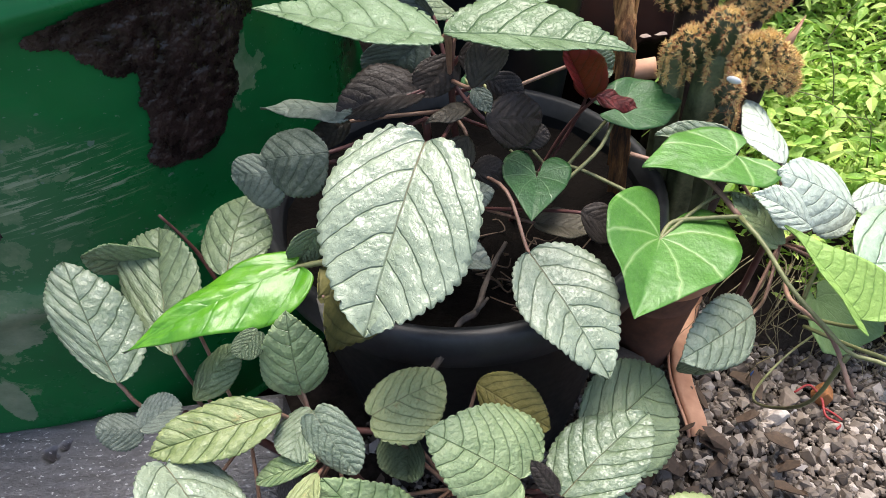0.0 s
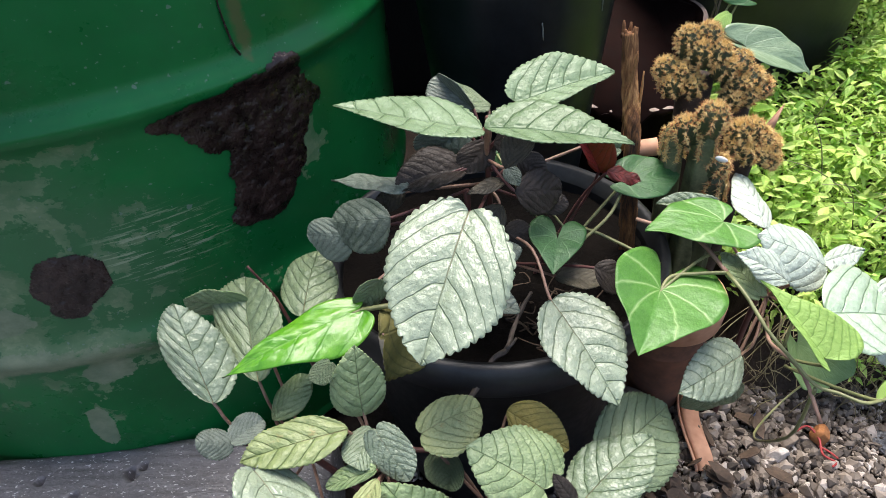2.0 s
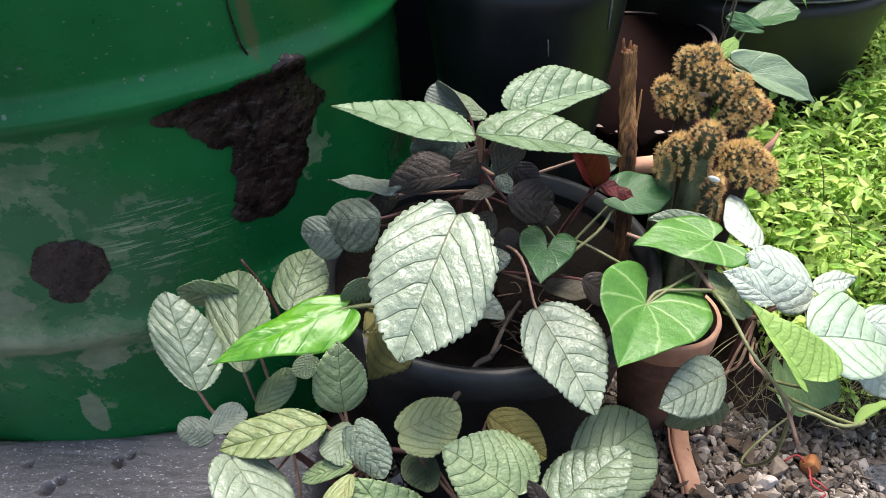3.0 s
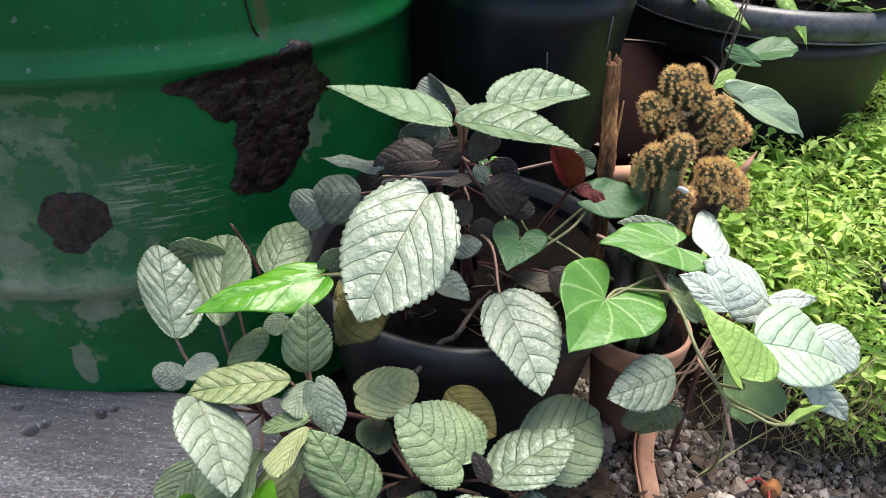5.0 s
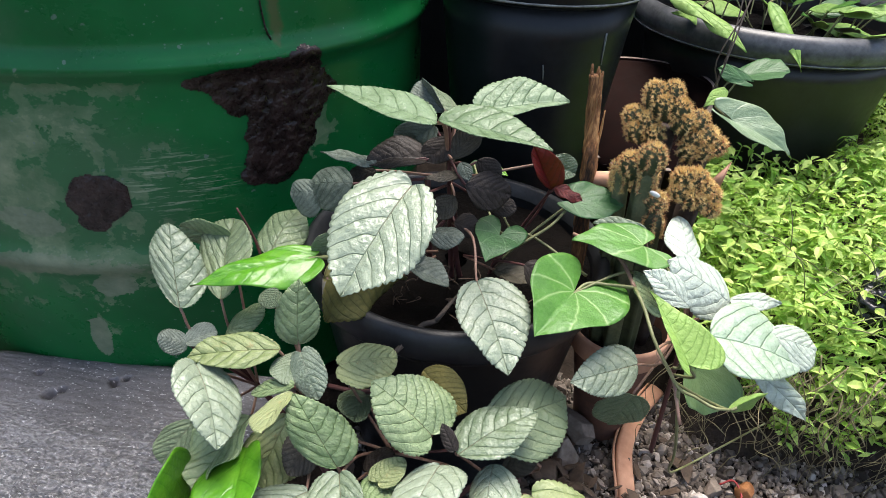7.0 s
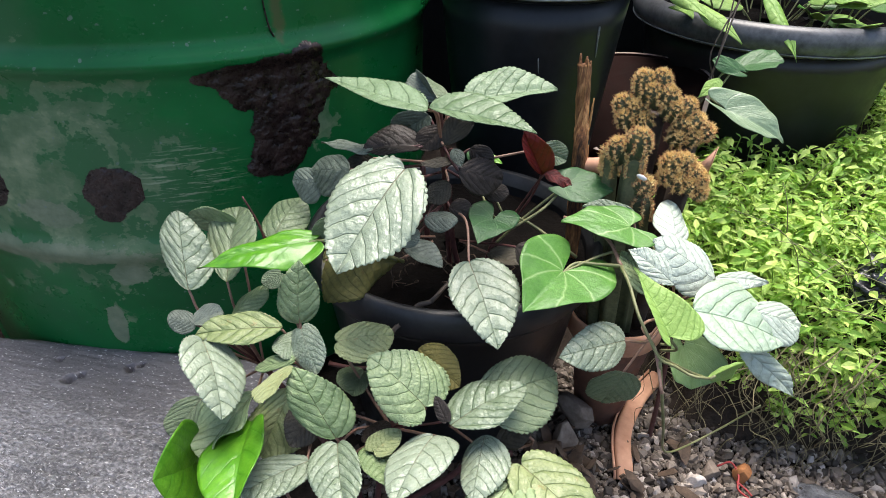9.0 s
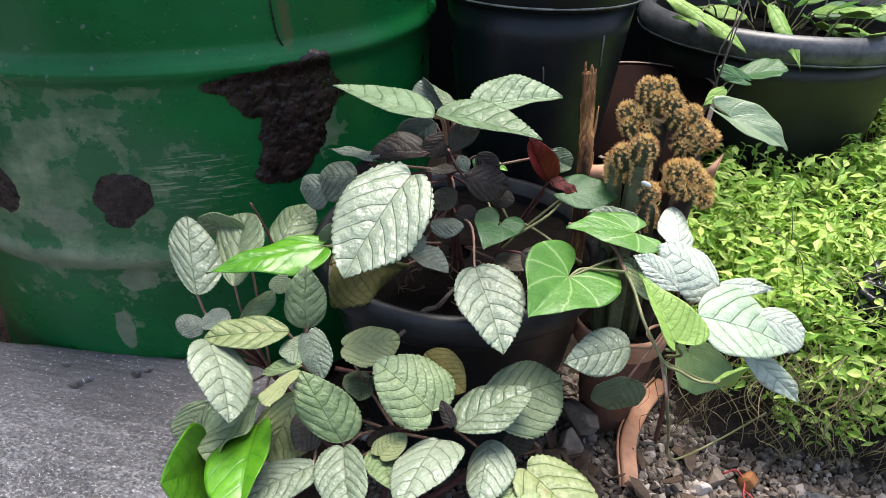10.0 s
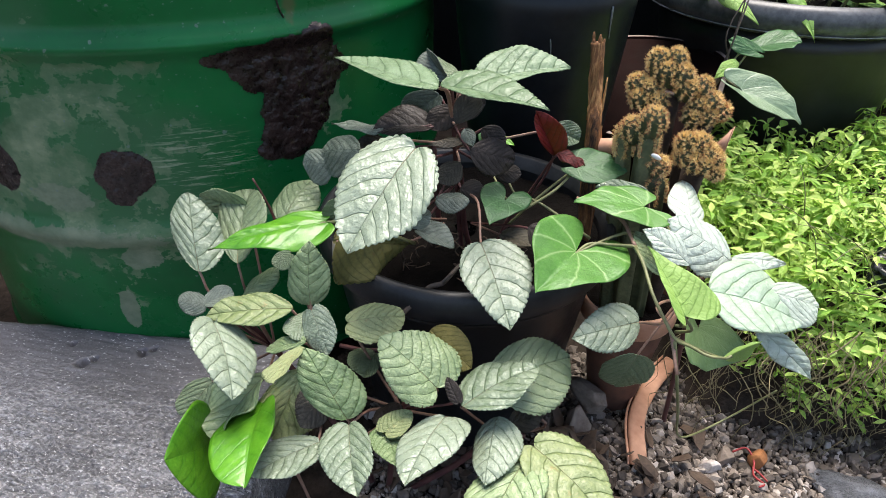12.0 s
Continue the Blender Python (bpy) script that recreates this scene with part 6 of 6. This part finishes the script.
leaf(far_vine, (0.405, 0.83, 0.425), (0.375, 0.8, 0.405), (0.4016, 0.8135, 0.4109), (0.3844, 0.8225, 0.4231), FRESH, kind='halberd', teeth=0, stem=[(0.4, 0.83, 0.4)], stem_mat=VINE_STEM)
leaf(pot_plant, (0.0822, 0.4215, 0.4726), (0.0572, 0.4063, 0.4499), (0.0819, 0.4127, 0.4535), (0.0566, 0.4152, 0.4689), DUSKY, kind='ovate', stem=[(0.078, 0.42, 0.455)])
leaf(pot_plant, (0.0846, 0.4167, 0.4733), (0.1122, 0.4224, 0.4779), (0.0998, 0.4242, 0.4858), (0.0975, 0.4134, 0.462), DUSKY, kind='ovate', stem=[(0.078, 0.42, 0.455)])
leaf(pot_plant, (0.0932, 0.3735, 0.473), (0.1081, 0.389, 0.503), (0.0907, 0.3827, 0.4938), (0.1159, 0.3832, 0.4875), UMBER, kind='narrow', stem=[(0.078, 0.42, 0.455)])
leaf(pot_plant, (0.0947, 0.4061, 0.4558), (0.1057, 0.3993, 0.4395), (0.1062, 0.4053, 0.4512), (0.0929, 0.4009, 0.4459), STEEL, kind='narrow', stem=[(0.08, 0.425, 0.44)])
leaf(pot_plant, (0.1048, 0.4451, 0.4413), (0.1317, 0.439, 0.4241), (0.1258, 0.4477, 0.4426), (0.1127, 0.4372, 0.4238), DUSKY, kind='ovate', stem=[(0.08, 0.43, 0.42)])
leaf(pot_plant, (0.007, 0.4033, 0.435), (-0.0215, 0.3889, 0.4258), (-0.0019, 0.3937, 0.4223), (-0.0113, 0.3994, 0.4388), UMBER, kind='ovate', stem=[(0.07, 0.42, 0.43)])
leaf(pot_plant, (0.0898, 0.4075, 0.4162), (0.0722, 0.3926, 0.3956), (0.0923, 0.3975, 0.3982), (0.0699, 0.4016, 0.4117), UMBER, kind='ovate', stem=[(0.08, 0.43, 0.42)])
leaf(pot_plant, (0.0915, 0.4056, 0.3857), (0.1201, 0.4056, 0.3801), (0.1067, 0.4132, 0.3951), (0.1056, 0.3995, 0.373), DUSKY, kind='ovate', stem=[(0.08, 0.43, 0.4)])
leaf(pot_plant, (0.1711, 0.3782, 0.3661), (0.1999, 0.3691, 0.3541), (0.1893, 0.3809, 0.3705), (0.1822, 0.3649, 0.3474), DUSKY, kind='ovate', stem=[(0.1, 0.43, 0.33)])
leaf(ground_plant, (-0.0492, 0.2767, 0.3588), (-0.0624, 0.2626, 0.3509), (-0.0481, 0.2672, 0.3473), (-0.0622, 0.2709, 0.3602), SAGE, kind='round', stem=[(-0.02, 0.27, 0.22)])
leaf(ground_plant, (0.1824, 0.2498, 0.2072), (0.216, 0.268, 0.2236), (0.1925, 0.2677, 0.2218), (0.2059, 0.2493, 0.2078), UMBER, kind='ovate', stem=[(0.17, 0.27, 0.17)])
leaf(ground_plant, (0.0105, 0.2112, 0.258), (-0.0048, 0.172, 0.2355), (0.0177, 0.1866, 0.2377), (-0.0146, 0.1955, 0.2556), UMBER, kind='ovate', stem=[(0.07, 0.25, 0.2)])

# ---- weeds, roots, far greenery ----


def weeds(count, seed):
    """A dense mat of small-leaved weeds over the bank: stems with pairs of pointed leaves."""
    rnd = random.Random(seed)
    verts, faces, uvs = [], [], []
    half = [(0.0, 0.10), (0.18, 0.62), (0.42, 1.0), (0.70, 0.66), (1.0, 0.02)]

    def small_leaf(b, d, n, ln, wd):
        s = n.cross(d).normalized()
        n2 = d.cross(s)
        o = len(verts)
        for x, w in half:
            bend = -0.25 * x * x
            for side in (-1, 0, 1):
                p = b + d * ln * x + s * side * w * wd / 2 + n2 * ln * (bend + (0.10 * w if side else 0))
                verts.append(tuple(p))
                uvs.append((x, side * w * 0.28))
        for i in range(len(half) - 1):
            a = o + i * 3
            faces.append((a, a + 1, a + 4, a + 3))
            faces.append((a + 1, a + 2, a + 5, a + 4))
    for _ in range(count):
        x, y = rnd.uniform(0.36, 1.25), rnd.uniform(0.50, 1.5)
        face = rnd.random() < 0.012
        if face:
            x, y = rnd.uniform(0.42, 1.0), rnd.uniform(0.525, 0.56)
        edge = 0.505 + 0.03 * noise.noise(Vector((x * 8, 0, 0))) + max(0, 0.47 - x) * 1.3
        if y < edge or (x - 0.318) ** 2 + (y - 0.545) ** 2 < 0.095 ** 2:
            continue
        if math.hypot(x - 0.525, y - 1.20) < 0.235 or math.hypot(x - 0.315, y - 0.93) < 0.115 or (y > 1.05 and rnd.random() < 0.5):
            continue
        z = 0.155 + 0.085 * min(1, max(0.0, y - 0.50) / 0.10) ** 0.7 + 0.07 * max(0, y - 0.62) + 0.02 * noise.noise(Vector((x * 12, y * 12, 0)))
        z += 0.05 * max(0.0, noise.noise(Vector((x * 5, y * 5, 7)))) * min(1, max(0, y - 0.7) * 4)
        if y < edge + 0.05:
            z -= rnd.uniform(0, 0.045)
        if face:
            z = rnd.uniform(0.10, 0.19)
        big = rnd.random()
        top = Vector((x, y, z + rnd.uniform(-0.05, 0.03)))
        lean = Vector((rnd.uniform(-0.5, 0.5), rnd.uniform(-0.9, 0.2), 1)).normalized()
        for k in range(4):
            p = top - lean * 0.018 * k
            a0 = rnd.uniform(0, math.pi) + k * 1.57
            for q in (0, math.pi):
                a = a0 + q
                d = (Vector((math.cos(a), math.sin(a), rnd.uniform(-0.6, 0.7)))).normalized()
                n = (Vector((0, 0, 1)) + Vector((rnd.uniform(-1, 1), rnd.uniform(-1, 0.6), 0)) * 0.8).normalized()
                ln = rnd.uniform(0.010, 0.025) * (1 - 0.12 * k) * (0.75 + 0.5 * big)
                small_leaf(p, d, n, ln, ln * rnd.uniform(0.30, 0.58))
        # stalk
        o = len(verts)
        low = top - lean * (0.085 if y > edge + 0.06 else 0.03) + Vector((rnd.uniform(-0.02, 0.02), rnd.uniform(0, 0.03), 0))
        for p in (low, top):
            for k in range(3):
                verts.append((p.x + 0.0009 * math.cos(k * 2.1), p.y + 0.0009 * math.sin(k * 2.1), p.z))
                uvs.append((0.5, 0.0))
        for k in range(3):
            faces.append((o + k, o + (k + 1) % 3, o + 3 + (k + 1) % 3, o + 3 + k))
    me = bpy.data.meshes.new("weeds")
    me.from_pydata(verts, [], faces)
    lay = me.uv_layers.new(name="blade")
    flat = np.array([uvs[l.vertex_index] for l in me.loops], dtype=np.float32).ravel()
    lay.data.foreach_set("uv", flat)
    me.materials.append(WEED)
    return tagged(new("weeds", me), "dense mat of small-leaved bright green weeds", "weeds", kind="stuff")


weeds(5600, 12)


def grass_blades(count, seed):
    rnd = random.Random(seed)
    bm = bmesh.new()
    for _ in range(count):
        b = Vector((rnd.uniform(0.50, 0.95), rnd.uniform(0.55, 0.9), 0.21))
        d = Vector((rnd.uniform(-1, 1), rnd.uniform(-0.8, 0.3), rnd.uniform(0.1, 0.6))).normalized()
        ln = rnd.uniform(0.08, 0.16)
        pts = [b, b + d * ln * 0.5 + Vector((0, 0, 0.02)), b + d * ln + Vector((0, 0, 0.005))]
        tube(bm, pts, 0.0011, 0.0004, 8, 4)
    return tagged(mesh_ob("grass_blades", bm, VINE_STEM), "thin pale green grass stalks in the weeds", "grass", kind="stuff")


grass_blades(70, 3)


def hanging_roots(count, seed):
    """Pale runners and roots that trail from the front of the weeds to the soil."""
    rnd = random.Random(seed)
    bm = bmesh.new()
    for k in range(count):
        x = rnd.uniform(0.40, 0.80)
        y = 0.515 + rnd.uniform(-0.01, 0.03)
        p0 = Vector((x, y, 0.16 + rnd.uniform(-0.02, 0.04)))
        p3 = Vector((x + rnd.uniform(-0.06, 0.06), y - rnd.uniform(-0.01, 0.05), rnd.uniform(0.0, 0.07)))
        p1 = p0.lerp(p3, 0.35) + Vector((rnd.uniform(-0.035, 0.035), -rnd.uniform(0.005, 0.025), 0.01))
        p2 = p0.lerp(p3, 0.7) + Vector((rnd.uniform(-0.02, 0.02), -rnd.uniform(0, 0.02), 0.0))
        r = rnd.choice((0.0004, 0.0005, 0.0007, 0.0010))
        kinks = [p0.lerp(p1, 0.5), p1, p1.lerp(p2, 0.5), p2, p2.lerp(p3, 0.5)]
        kinks = [p + Vector((rnd.gauss(0, 0.006), rnd.gauss(0, 0.004), rnd.gauss(0, 0.003))) for p in kinks]
        tube(bm, [p0] + kinks + [p3], r, r * 0.6, 18, 5)
    return tagged(mesh_ob("trailing_roots", bm, ROOT), "pale trailing roots and runners under the weeds", "roots", kind="stuff")


hanging_roots(130, 6)


def tub_greenery():
    """The low plant that fills the wide tub."""
    rnd = random.Random(31)
    t = thing("tub_plant", (0.525, 1.20, 0.435), "green leafy plant growing in the wide black tub", "plant")
    for k in range(34):
        a, r = rnd.uniform(0, 2 * math.pi), rnd.uniform(0.05, 0.21)
        b = Vector((0.525 + r * math.cos(a), 1.20 + r * math.sin(a), 0.455 + rnd.uniform(0, 0.05)))
        d = Vector((math.cos(a) + rnd.uniform(-0.8, 0.8), math.sin(a) + rnd.uniform(-0.8, 0.8), rnd.uniform(-0.1, 0.6))).normalized()
        leaf_facing(t, b, b + d * rnd.uniform(0.06, 0.10), (rnd.uniform(-0.3, 0.3), -0.5, 0.9), rnd.uniform(0.026, 0.04), rnd.choice((FRESH, VINE, VINE_DEEP)), "lance",
             stem=[(b.x - d.x * 0.03, b.y - d.y * 0.03, 0.43)], stem_mat=VINE_STEM, teeth=0, puff=0.5, nu=36, nv=5)
    for b, tp in (((0.36, 0.98, 0.50), (0.44, 0.93, 0.455)), ((0.47, 1.02, 0.515), (0.525, 0.925, 0.435)), ((0.30, 1.02, 0.52), (0.39, 0.95, 0.48))):
        leaf_facing(t, b, tp, (0.0, -0.6, 0.8), 0.028, FRESH, "lance", arch=0.08, stem=[(b[0] + 0.03, b[1] + 0.07, 0.50), (b[0] + 0.06, b[1] + 0.12, 0.43)], stem_mat=VINE_STEM, teeth=0, puff=0.5, nu=36, nv=5)
    return t


tub_greenery()
